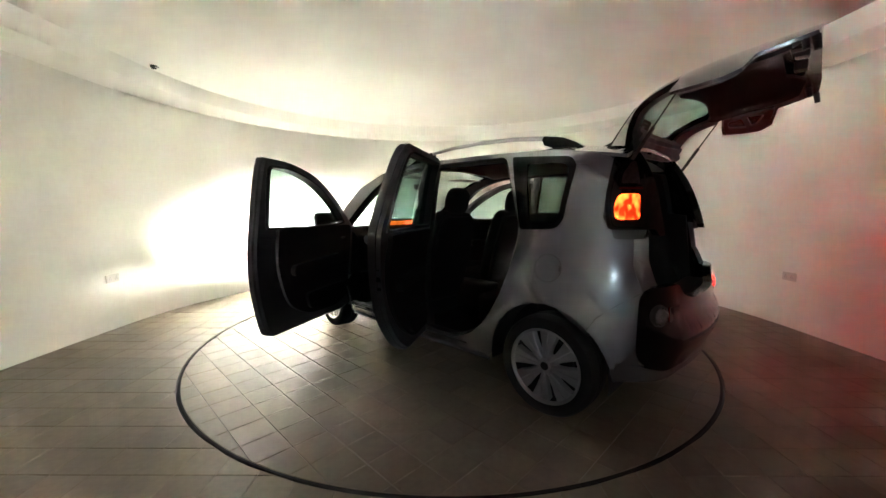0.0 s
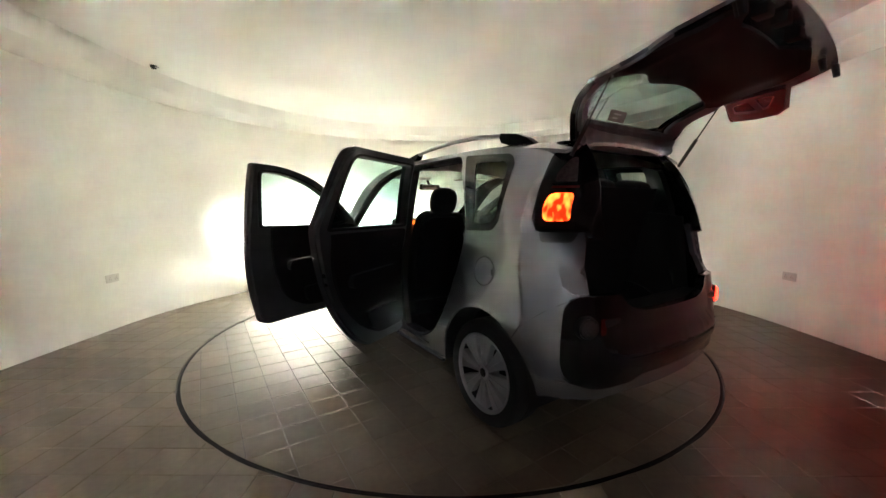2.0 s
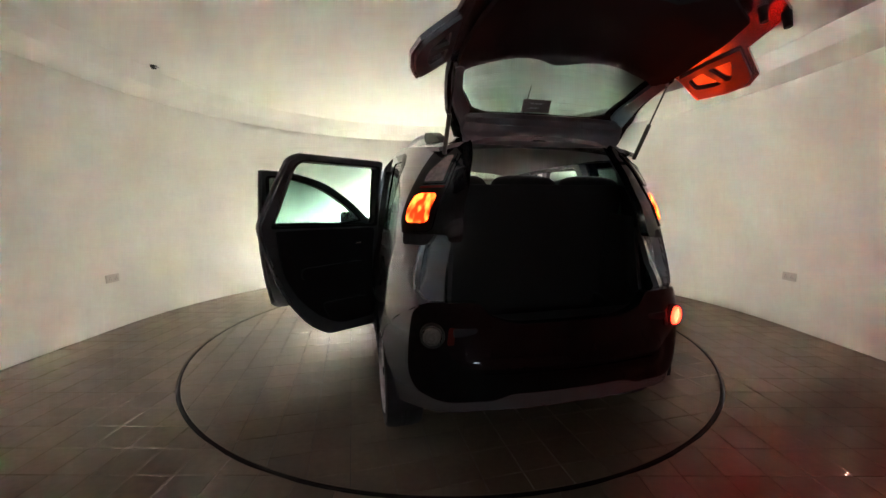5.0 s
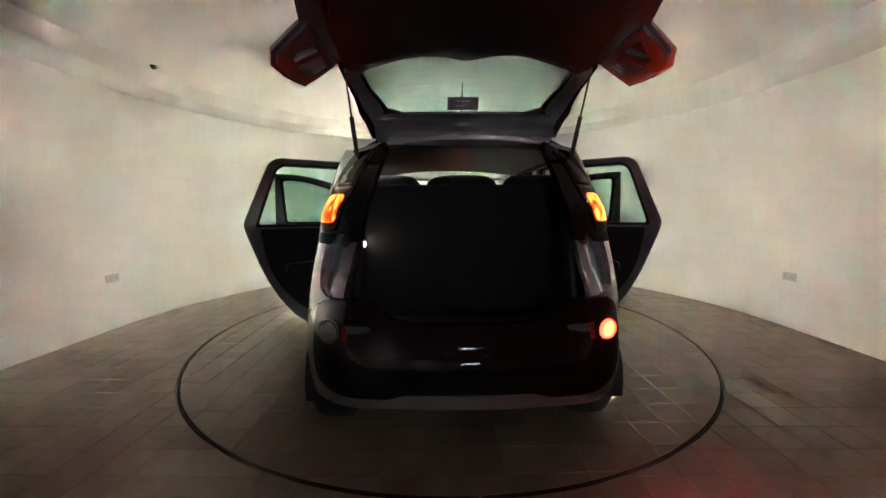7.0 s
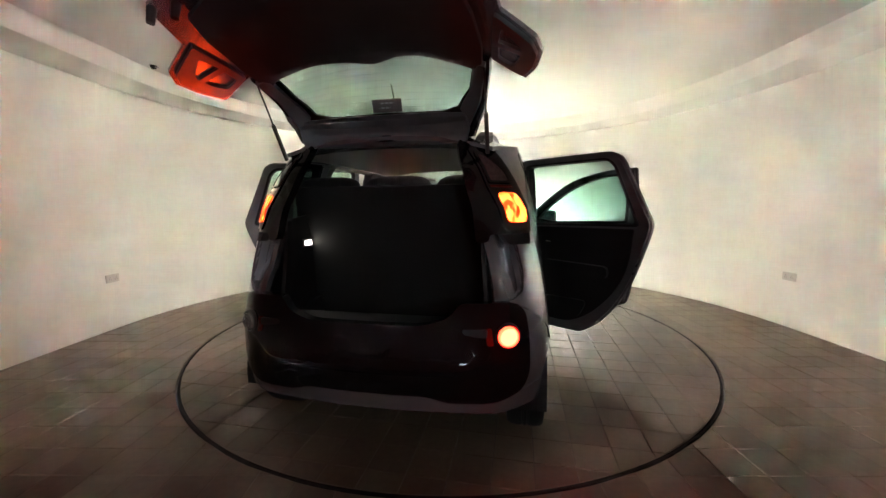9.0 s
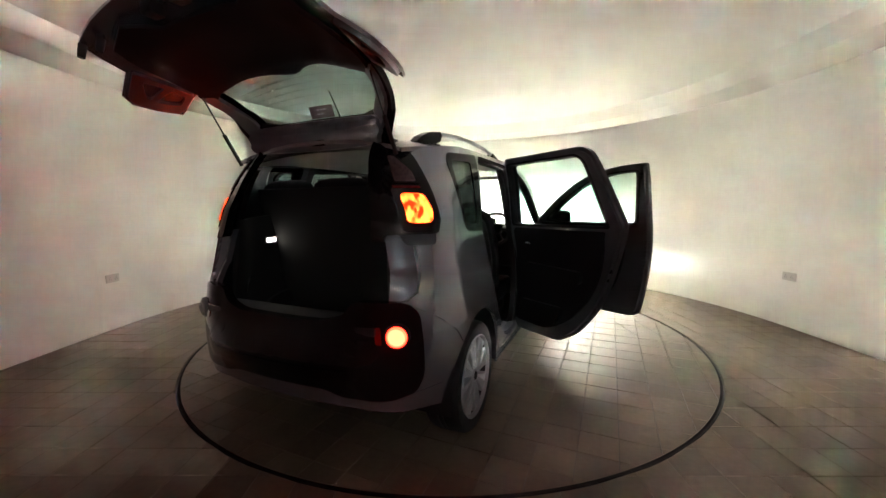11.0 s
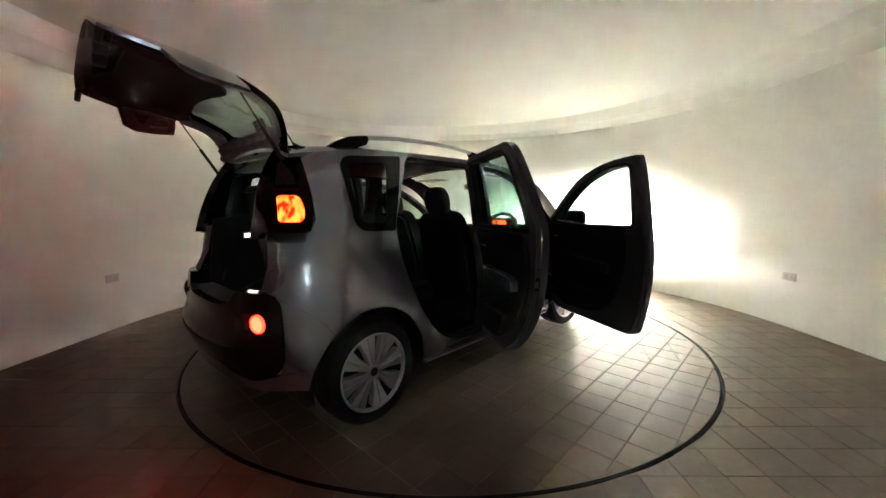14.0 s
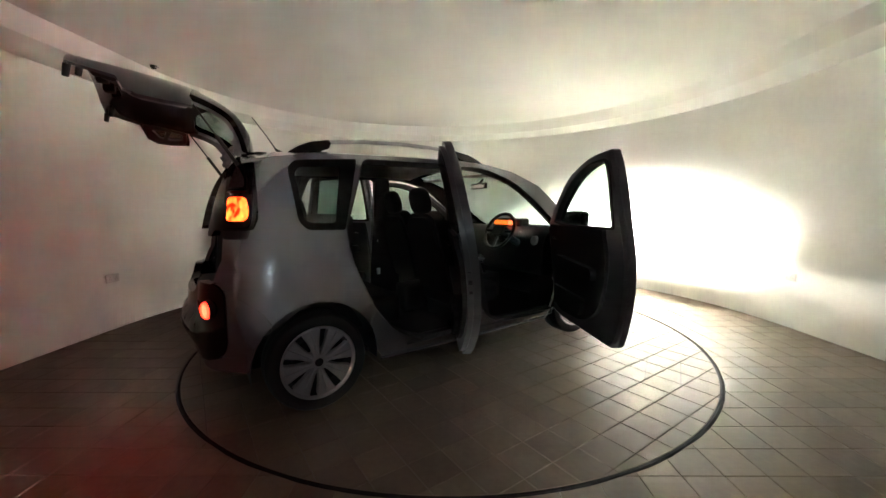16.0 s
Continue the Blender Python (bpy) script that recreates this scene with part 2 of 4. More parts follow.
def build_room():
    bm = bmesh.new()
    inner, outer = room_line(WALL_R, BACK_Y), room_line(WALL_R + 0.2, BACK_Y - 0.2)
    zs = (-0.02, 0.6, 1.2, 1.8, WALL_Z)
    grid = [[bm.verts.new((x, y, z)) for x, y in inner] for z in zs]
    for a, b in zip(grid, grid[1:]):
        for i in range(len(inner) - 1):
            bm.faces.new((a[i], b[i], b[i + 1], a[i + 1]))
    o = [[bm.verts.new((x, y, z)) for x, y in outer] for z in (-0.02, 2.95)]
    for i in range(len(outer) - 1):
        j = i + 1
        bm.faces.new((o[0][i], o[0][j], o[1][j], o[1][i]))
        bm.faces.new((grid[-1][i], o[1][i], o[1][j], grid[-1][j]))
    tagged(part("wall_round", bm, PLASTER, smooth=30), "plain warm white plastered wall of a round photo studio", "wall", kind="structure")
    # straight wall with a small two-light window, from which cool evening light falls on the car
    x0, x1, z0, z1 = BACK_WINDOW
    bm = sheet([[(-WALL_R - 0.2, -0.02), (WALL_R + 0.2, -0.02), (WALL_R + 0.2, 2.95), (-WALL_R - 0.2, 2.95)], [(x0, z0), (x1, z0), (x1, z1), (x0, z1)]],
               lambda u, v, d: (u, BACK_Y - d, v), 0.2, 9.0)
    tagged(part("wall_back", bm, PLASTER, smooth=0), "plain warm white plastered wall with a small window", "wall", kind="structure")
    bm = bmesh.new()
    xm = (x0 + x1) / 2
    for a, b, c, d in ((x0, x0 + 0.04, z0, z1), (x1 - 0.04, x1, z0, z1), (xm - 0.025, xm + 0.025, z0, z1),
                       (x0 + 0.04, x1 - 0.04, z0, z0 + 0.04), (x0 + 0.04, x1 - 0.04, z1 - 0.04, z1)):
        box(bm, a, b, BACK_Y - 0.14, BACK_Y - 0.08, c, d, 0.004)
    win = part("window_1", bm, FRAME_WHITE)
    tagged(win, "small two-light window with a white frame at dusk", "window", kind="structure")
    for a, b in ((x0 + 0.04, xm - 0.025), (xm + 0.025, x1 - 0.04)):
        bm = bmesh.new()
        box(bm, a, b, BACK_Y - 0.114, BACK_Y - 0.108, z0 + 0.04, z1 - 0.04)
        part("pane", bm, CLEAR, win).visible_shadow = False
    bm = bmesh.new()
    box(bm, x0 - 0.3, x1 + 0.3, BACK_Y - 0.36, BACK_Y - 0.34, z0 - 0.3, z1 + 0.3)
    tagged(part("backdrop", bm, DUSK, smooth=0), "pale blue evening sky outside the window", "sky", kind="structure")
    # soffit, sloping fascia and flat ceiling
    bm = bmesh.new()
    rows = [room_line(WALL_R + 0.002, BACK_Y), None, None, None, None]
    rows[1] = room_line(SOFFIT_R, BACK_Y + 0.36)
    rows[2] = room_line(SOFFIT_R - 0.012, BACK_Y + 0.372)
    rows[3] = room_line(FASCIA_R, BACK_Y + 0.46)
    rows[4] = room_line(FASCIA_R - 0.03, BACK_Y + 0.49)
    zs = (WALL_Z - 0.002, SOFFIT_Z, SOFFIT_Z + 0.008, CEIL_Z, CEIL_Z + 0.004)
    rings = [[bm.verts.new((x, y, z)) for x, y in row] for row, z in zip(rows, zs)]
    for a, b in zip(rings, rings[1:]):
        for i in range(len(a)):
            j = (i + 1) % len(a)
            bm.faces.new((a[i], b[i], b[j], a[j]))
    bm.faces.new(rings[-1])
    top = [bm.verts.new((x, y, CEIL_Z + 0.2)) for x, y in rows[0]]
    bm.faces.new(top)
    for i in range(len(top)):
        j = (i + 1) % len(top)
        bm.faces.new((rings[0][i], rings[0][j], top[j], top[i]))
    bmesh.ops.recalc_face_normals(bm, faces=bm.faces)
    tagged(part("ceiling", bm, CEILING, smooth=25), "white plaster ceiling with a stepped rim along the wall", "ceiling", kind="structure")


def build_sockets():
    bm = bmesh.new()
    box(bm, 0, 0.012, -0.075, 0.075, -0.042, 0.042, 0.004)
    root = new("wall_socket", mesh_of(bm, "plate", SOCKET))
    for y in (-0.035, 0.035):
        bm = bmesh.new()
        box(bm, 0.012, 0.0145, y - 0.028, y + 0.028, -0.026, 0.026, 0.0015)
        outlet = part("outlet", bm, SOCKET, root)
        bm = bmesh.new()
        for a, b in ((0, 0.012), (-0.011, -0.008), (0.011, -0.008)):
            box(bm, 0.0145, 0.0152, y + a - 0.002, y + a + 0.002, b - 0.005, b + 0.005)
        part("pin_holes", bm, PLASTIC, outlet)
    root.matrix_basis = pose(-WALL_R, 0.02, 0.54)
    tagged(root, "white plastic double socket plate low on the wall", "wall socket", "wall sockets")
    copy_thing(root, pose(WALL_R, 0.02, 0.528, 0, 0, 180))
    # small sensor on the ceiling rim
    m = pose(-2.98, 0.125, CEIL_Z - 0.008)
    bm = bmesh.new()
    revolve(bm, [(0, -0.022), (0.02, -0.018), (0.03, 0.0), (0.032, 0.014), (0, 0.014)], 20)
    root = new("ceiling_sensor", mesh_of(bm, "sensor", PLASTIC))
    bm = bmesh.new()
    box(bm, -0.008, 0.05, -0.012, 0.012, -0.012, 0.0, 0.003)
    part("bracket", bm, STEEL, root)
    root.matrix_basis = m
    tagged(root, "small dark sensor on the rim of the ceiling", "sensor")


PITCH = 0.2


def tile_loop(x, y, inside, r):
    """The outline of one tile, cut off along the circle of radius r."""
    g = 0.0015
    pts = []
    c = [(x + g, y + g), (x + PITCH - g, y + g), (x + PITCH - g, y + PITCH - g), (x + g, y + PITCH - g)]
    keep = [(math.hypot(*q) < r) == inside for q in c]
    if all(keep):
        return c, True
    for a, b in zip(c, c[1:] + c[:1]):
        for k in range(10):
            t = k / 10
            q = (a[0] + (b[0] - a[0]) * t, a[1] + (b[1] - a[1]) * t)
            d = math.hypot(*q)
            if (d < r) != inside:
                q = (q[0] * r / d, q[1] * r / d)
            if not pts or math.hypot(q[0] - pts[-1][0], q[1] - pts[-1][1]) > 0.002:
                pts.append(q)
    area = 0.5 * sum(a[0] * b[1] - b[0] * a[1] for a, b in zip(pts, pts[1:] + pts[:1]))
    return (pts, False) if any(keep) and area > 0.0006 else (None, False)


def tile_into(bm, loop, z, dx=0.0, dy=0.0):
    cx, cy = sum(p[0] for p in loop) / len(loop), sum(p[1] for p in loop) / len(loop)
    e = 0.0022
    low = [bm.verts.new((p[0] - dx, p[1] - dy, z - 0.011)) for p in loop]
    mid = [bm.verts.new((p[0] - dx, p[1] - dy, z - 0.0016)) for p in loop]
    top = []
    for p in loop:
        d = math.hypot(p[0] - cx, p[1] - cy)
        k = max(0.0, 1 - e * 1.3 / max(d, 0.01))
        top.append(bm.verts.new((cx + (p[0] - cx) * k - dx, cy + (p[1] - cy) * k - dy, z)))
    n = len(loop)
    for i in range(n):
        j = (i + 1) % n
        bm.faces.new((low[i], low[j], mid[j], mid[i]))
        bm.faces.new((mid[i], mid[j], top[j], top[i]))
    bm.faces.new(top)


def tiles(parent, inside, r, ox, oy, x0, x1, y0, y1, near, label):
    """Square tiles on a grid. Those for which near() holds are pieces, up to 300; the rest is one mesh."""
    todo = []
    i0, i1 = math.floor((x0 - ox) / PITCH), math.ceil((x1 - ox) / PITCH)
    j0, j1 = math.floor((y0 - oy) / PITCH), math.ceil((y1 - oy) / PITCH)
    for i in range(i0, i1):
        for j in range(j0, j1):
            x, y = ox + i * PITCH, oy + j * PITCH
            loop, whole = tile_loop(x, y, inside, r)
            if loop is None or (y > 0 and math.hypot(x + 0.1, y + 0.1) > WALL_R + 0.16):
                continue
            loop = [(min(max(px, x0), x1), min(max(py, y0), y1)) for px, py in loop]
            if max(p[0] for p in loop) - min(p[0] for p in loop) < 0.01:
                continue
            todo.append((near(x + PITCH / 2, y + PITCH / 2), x, y, loop, whole and x0 < x and x + PITCH < x1))
    todo.sort(key=lambda q: q[:3])
    shared = None
    rest = bmesh.new()
    for k, (d, x, y, loop, whole) in enumerate(todo):
        lift = random.uniform(-0.0006, 0.0006)
        if k < 300:
            if whole and shared is None:
                bm = bmesh.new()
                tile_into(bm, loop, 0.0, x, y)
                shared = mesh_of(bm, "tile", TILE, 0)
            if whole:
                me, at = shared, (x, y, lift)
            else:
                bm = bmesh.new()
                tile_into(bm, loop, 0.0, x, y)
                me, at = mesh_of(bm, "tile", TILE, 0), (x, y, lift)
            ob = new("tile", me)
            ob.parent, ob.location = parent, at
        else:
            tile_into(rest, loop, lift)
    ob = part("tiles", rest, TILE_FAR, parent, label, smooth=0)
    tagged(ob, kind="stuff")


def build_floor():
    bm = bmesh.new()
    pts = room_line(WALL_R + 0.01, BACK_Y - 0.01)
    ring = [(math.cos(2 * math.pi * k / 128) * (RING_R + 0.010), math.sin(2 * math.pi * k / 128) * (RING_R + 0.010)) for k in range(128)]
    sheet([pts, ring], lambda u, v, d: (u, v, -0.006 - d), 0.05, 9.0, bm)
    floor = part("floor", bm, GROUT, smooth=0)
    tagged(floor, "grey-beige square stone tiles with dark joints round the turntable", "floor", kind="structure")
    return floor


def build_turntable():
    bm = bmesh.new()
    revolve(bm, [(0, -0.006), (RING_R - 0.018, -0.006), (RING_R - 0.018, -0.06), (0, -0.06)], 128)
    bmesh.ops.recalc_face_normals(bm, faces=bm.faces)
    table = new("turntable", mesh_of(bm, "turntable", GROUT, 30))
    tagged(table, "round tiled turntable set flush into the floor", "turntable")
    bm = bmesh.new()
    revolve(bm, [(RING_R - 0.017, -0.05), (RING_R - 0.017, -0.002), (RING_R - 0.014, -0.001), (RING_R - 0.004, -0.002),
                 (RING_R - 0.001, -0.007), (RING_R + 0.003, -0.02), (RING_R + 0.003, -0.05)], 160)
    part("rim", bm, RUBBER_RING, table, "dark rubber rim of the turntable")
    for a, b in (((1.602, 0.93), (1.805, 0.491)), ((1.805, 1.056), (2.013, 0.574))):
        d = Vector((b[0] - a[0], b[1] - a[1]))
        bm = bmesh.new()
        box(bm, 0, d.length, -0.004, 0.004, 0.0006, 0.0016)
        part("floor_mark", bm, GROUT, table, "thin dark line marked across the tiles", pose(a[0], a[1], 0, 0, 0, math.degrees(math.atan2(d.y, d.x))))
    return table


# ---------------------------------------------------------------- the car: body surface
# car space: x to its right, y forward, the origin on the ground under the rear axle
OFF = Matrix.Translation((0.032, -1.575, 0.0))
WHEELBASE, WHEEL_R = 2.54, 0.308
HALF = ((0.0, 0.78), (0.2, 0.80), (0.35, 0.832), (0.55, 0.85), (0.75, 0.848), (0.95, 0.826), (1.13, 0.79), (1.3, 0.765), (1.45, 0.738),
        (1.55, 0.715), (1.62, 0.69), (1.7, 0.65))
REAR = ((0.0, -0.50), (0.25, -0.575), (0.40, -0.60), (0.6, -0.60), (0.8, -0.575), (1.0, -0.55), (1.17, -0.52), (1.35, -0.47), (1.5, -0.41), (1.6, -0.34), (1.7, -0.28))
FRONT = ((0.0, 3.25), (0.25, 3.34), (0.45, 3.39), (0.65, 3.37), (0.85, 3.29), (1.0, 3.1), (1.2, 2.9), (1.8, 2.7))
ROOF_EDGE = ((-0.5, 1.50), (-0.3, 1.56), (0.1, 1.604), (0.65, 1.618), (1.2, 1.622), (1.45, 1.612), (1.75, 1.565), (2.06, 1.449), (2.33, 1.25), (2.6, 1.08), (2.8, 0.985))
RC, RF = 0.38, 0.50


def soft(table, x, w=0.05):
    return sum(float(np.interp(x + k * w, [t[0] for t in table], [t[1] for t in table])) for k in (-1, -0.5, 0, 0.5, 1)) / 5


def body(u, z, d=0.0, side=1):
    """A point of the car's skin. u runs along the side as y does, and round both corners to the middle of the rear and of the front."""
    w = soft(HALF, z, 0.085) * (1 - 0.010 * ((min(max(u, -0.3), 3.0) - 1.1) / 1.4) ** 2)
    w *= 1 - 0.075 * min(1.0, max(0.0, (z - 1.25) / 0.3)) * max(0.0, (0.55 - max(u, -0.35)) / 0.9) ** 2
    for wy in (0.0, WHEELBASE):
        r = math.hypot(u - wy, z - 0.31)
        w += 0.011 * math.exp(-((r - 0.385) / 0.075) ** 2)
    rear, front = soft(REAR, z, 0.09), soft(FRONT, z)
    ra, fa = rear + RC, front - RF
    if u > fa:
        s = u - fa
        f = s / RF
        if f < math.pi / 2:
            x, y = w - RF + (RF - d) * math.cos(f), fa + (RF - d) * math.sin(f)
        else:
            x = max(0.0, w - RF - (s - RF * math.pi / 2))
            y = front - d + 0.03 * (1 - (x / max(0.1, w - RF)) ** 2)
    elif u >= ra:
        x, y = w - d, u
    else:
        s = ra - u
        f = s / RC
        if f < math.pi / 2:
            x, y = w - RC + (RC - d) * math.cos(f), ra - (RC - d) * math.sin(f)
        else:
            x = max(0.0, w - RC - (s - RC * math.pi / 2))
            y = rear + d - 0.045 * (1 - (x / max(0.1, w - RC)) ** 2)
    return Vector((side * x, y, z))


def skin(side, lift=0.0, shift=Vector()):
    return lambda u, z, d: body(u, z, d - lift, side) - shift


def arch(cy, r, a0, a1, n=14):
    return [(cy + r * math.cos(radians(a0 + (a1 - a0) * k / n)), 0.31 + r * math.sin(radians(a0 + (a1 - a0) * k / n))) for k in range(n + 1)]


REAR_OPEN = [(0.375, 1.585, 0.05), (1.09, 1.59, 0.05), (1.115, 0.30, 0.06), (0.80, 0.285, 0.10), (0.55, 0.385, 0.12), (0.395, 0.56, 0.2), (0.30, 0.745, 0.2), (0.225, 0.967, 0.1), (0.214, 1.139, 0.06)]
FRONT_OPEN = [(1.185, 1.585, 0.04), (1.42, 1.575, 0.2), (1.74, 1.49, 0.3), (2.02, 1.30, 0.3), (2.27, 1.09, 0.05), (2.33, 0.95, 0.1), (2.32, 0.46, 0.12), (2.20, 0.30, 0.12), (1.47, 0.305, 0.10), (1.31, 0.41, 0.12), (1.225, 0.80, 0.25)]
QUARTER = [(-0.095, 1.49, 0.05), (-0.055, 1.54, 0.06), (0.315, 1.568, 0.02), (0.20, 1.133, 0.02), (-0.02, 1.14, 0.05), (-0.065, 1.19, 0.05)]
FRONT_DOOR = [(1.118, 1.615, 0.015), (1.40, 1.605, 0.3), (1.75, 1.518, 0.4), (2.04, 1.325, 0.3), (2.30, 1.10, 0.05), (2.345, 0.95, 0.1), (2.335, 0.45, 0.12), (2.23, 0.275, 0.12), (1.26, 0.272, 0.03), (1.19, 0.30, 0.03), (1.15, 0.55, 0.1), (1.105, 0.95, 0.2)]
FRONT_GLASS = [(1.185, 1.553, 0.04), (1.40, 1.548, 0.2), (1.70, 1.462, 0.3), (1.97, 1.285, 0.3), (2.13, 1.13, 0.03), (1.95, 1.105, 0.04), (1.215, 1.112, 0.03)]
REAR_DOOR = [(1.128, 1.630, 0.03), (0.42, 1.635, 0.05), (0.36, 1.60, 0.04), (0.172, 1.14, 0.04), (0.19, 1.06, 0.04), (0.30, 0.735, 0.1), (0.40, 0.53, 0.1), (0.53, 0.36, 0.06), (0.66, 0.272, 0.05), (1.10, 0.27, 0.04), (1.15, 0.9, 0.1)]
REAR_GLASS = [(1.07, 1.578, 0.03), (0.455, 1.582, 0.05), (0.405, 1.54, 0.03), (0.265, 1.13, 0.03), (1.085, 1.125, 0.03)]


def build_body(car):
    for side in (1, -1):
        # one pressing from the tail lamp to the front wing, with its openings
        outline = [(-0.545, 0.842), (-0.49, 0.875), (-0.462, 0.95), (-0.452, 1.10), (-0.452, 1.14), (-0.315, 1.14), (-0.285, 1.20), (-0.285, 1.50), (-0.30, 1.555)]
        outline += [(u, z) for u, z in ROOF_EDGE[2:]]
        outline += [(3.02, 0.91), (3.18, 0.885), (3.20, 0.50), (3.12, 0.30), (2.935, 0.30)]
        outline += arch(WHEELBASE, 0.385, 0, 180)[0:]
        outline += [(2.12, 0.225), (0.8, 0.215), (0.43, 0.25), (0.385, 0.31)]
        outline += arch(0.0, 0.385, 0, 180)[1:]
        outline += [(-0.392, 0.325), (-0.56, 0.345), (-0.56, 0.40), (-0.52, 0.43), (-0.505, 0.50), (-0.505, 0.76), (-0.53, 0.82), (-0.58, 0.835)]
        bm = sheet([outline, rounded(REAR_OPEN), rounded(FRONT_OPEN), rounded(QUARTER)], skin(side), 0.022, 0.05)
        part("body_side", bm, SILVER, car, "silver metallic body side with open doorways", OFF)
        # inner frame of the pillars and sills
        inner = [(-0.26, 0.55), (-0.27, 1.50), (0.1, 1.585), (0.65, 1.60), (1.2, 1.604), (1.45, 1.594), (1.75, 1.547), (2.06, 1.43), (2.33, 1.23), (2.44, 1.0), (2.42, 0.45), (2.28, 0.235), (0.55, 0.23), (0.42, 0.40), (0.3, 0.7), (0.05, 0.75)]
        grow = lambda loop, k: [((p[0] - c[0]) * k + c[0], (p[1] - c[1]) * k + c[1], *p[2:]) for c in [(sum(q[0] for q in loop) / len(loop), sum(q[1] for q in loop) / len(loop))] for p in loop]
        bm = sheet([inner, rounded(grow(REAR_OPEN, 0.955)), rounded(grow(FRONT_OPEN, 0.965)), rounded(grow(QUARTER, 0.99))], skin(side, -0.024), 0.05, 0.09)
        part("door_frame", bm, TRIM, car, "dark inner frame with door seals", OFF)
        bm = sheet([rounded([(1.06, 1.57), (1.225, 1.57), (1.29, 1.0), (1.38, 0.50), (1.46, 0.30), (1.03, 0.30), (1.06, 0.9)], 0.05)], skin(side, -0.045), 0.04, 0.12)
        part("pillar_trim", bm, TRIM, car, "black plastic pillar trim", OFF)
        for loop, d in ((REAR_OPEN, 0.985), (FRONT_OPEN, 0.988)):
            ring = rounded(grow(loop, d))
            bm = bmesh.new()
            tube(bm, [body(u, z, 0.022, side) for u, z in ring + ring[:1]], 0.009, 6)
            part("door_seal", bm, SEAL, car, "", OFF)
        # quarter window with its wide black border
        bm = sheet([rounded(grow(QUARTER, 1.06)), rounded([(-0.065, 1.475, 0.05), (-0.035, 1.51, 0.05), (0.215, 1.525, 0.03), (0.15, 1.165, 0.03), (-0.005, 1.17, 0.05), (-0.04, 1.20, 0.04)])],
                   skin(side, 0.002), 0.012, 0.08)
        frame_ob = part("quarter_window", bm, GLOSS_BLACK, car, "fixed rear quarter window with a black border", OFF)
        bm = sheet([rounded([(-0.07, 1.48, 0.05), (-0.04, 1.515, 0.05), (0.22, 1.53, 0.03), (0.155, 1.16, 0.03), (-0.008, 1.165, 0.05), (-0.045, 1.195, 0.04)])], skin(side, -0.003), 0.004, 0.08)
        pane = part("pane", bm, WINDOW_DARK, frame_ob, "dark tinted glass")
        pane.visible_shadow = False
        # sill plate seen in the open doorways
        for y0, y1 in ((0.62, 1.08), (1.25, 2.22)):
            bm = bmesh.new()
            box(bm, side * 0.69, side * 0.82, y0, y1, 0.285, 0.302, 0.004)
            bmesh.ops.recalc_face_normals(bm, faces=bm.faces)
            part("sill_plate", bm, PLASTIC, car, "black ribbed plastic sill plate", OFF)
        # inner arch and under-sill
        for cy in (0.0, WHEELBASE):
            bm = bmesh.new()
            pts = arch(cy, 0.383, -8, 188, 18)
            a = [bm.verts.new((side * 0.835, y, z)) for y, z in pts]
            b = [bm.verts.new((side * 0.56, y, z)) for y, z in pts]
            for i in range(len(pts) - 1):
                bm.faces.new((a[i], a[i + 1], b[i + 1], b[i]))
            c = bm.verts.new((side * 0.56, cy, 0.25))
            for i in range(len(pts) - 1):
                bm.faces.new((b[i], b[i + 1], c))
            bmesh.ops.solidify(bm, geom=bm.faces[:], thickness=0.006)
            part("wheel_arch_liner", bm, PLASTIC, car, "", OFF)
    # roof skin
    bm = bmesh.new()
    rows = []
    ys = [-0.33 + 0.09 * k for k in range(22)]
    for thick in (0.0, 0.02):
        grid = []
        for y in ys:
            ze = soft(ROOF_EDGE, y, 0.04) - 0.004
            w = body(max(y, -0.28), ze).x - 0.002
            row = []
            for k in range(17):
                q = -1 + 2 * k / 16
                bend = 0.075 * (1 - abs(q) ** 2.4) if y < 1.4 else (0.075 - 0.05 * (y - 1.4) / 0.16 * 0.3) * (1 - abs(q) ** 2.4)
                back = -0.05 * (1 - q * q) if y < -0.2 else 0.0
                row.append(bm.verts.new((w * q, y - back * 0.4, ze + bend - thick)))
            grid.append(row)
        for a, b in zip(grid, grid[1:]):
            for k in range(16):
                bm.faces.new((a[k], a[k + 1], b[k + 1], b[k]))
        rows.append(grid)
    outer, inn = rows
    rim0 = [r[0] for r in outer] + outer[-1][1:] + [r[-1] for r in reversed(outer[:-1])] + list(reversed(outer[0][1:-1]))
    rim1 = [r[0] for r in inn] + inn[-1][1:] + [r[-1] for r in reversed(inn[:-1])] + list(reversed(inn[0][1:-1]))
    for i in range(len(rim0)):
        j = (i + 1) % len(rim0)
        bm.faces.new((rim0[i], rim0[j], rim1[j], rim1[i]))
    bmesh.ops.recalc_face_normals(bm, faces=bm.faces)
    part("roof", bm, SILVER, car, "silver roof panel", OFF)
    # roof liner inside
    bm = bmesh.new()
    grid = []
    for k in range(18):
        y = -0.22 + 0.1 * k
        ze = soft(ROOF_EDGE, y, 0.04) - 0.045
        w = body(max(y, -0.1), ze).x - 0.06
        grid.append([bm.verts.new((w * q, y, ze + 0.05 * (1 - abs(q) ** 2.4))) for q in [-1 + j / 6 for j in range(13)]])
    for a, b in zip(grid, grid[1:]):
        for k in range(12):
            bm.faces.new((a[k], a[k + 1], b[k + 1], b[k]))
    bmesh.ops.solidify(bm, geom=bm.faces[:], thickness=0.008)
    part("roof_liner", bm, LINER, car, "pale grey cloth roof liner", OFF)
    # windscreen, bonnet and front

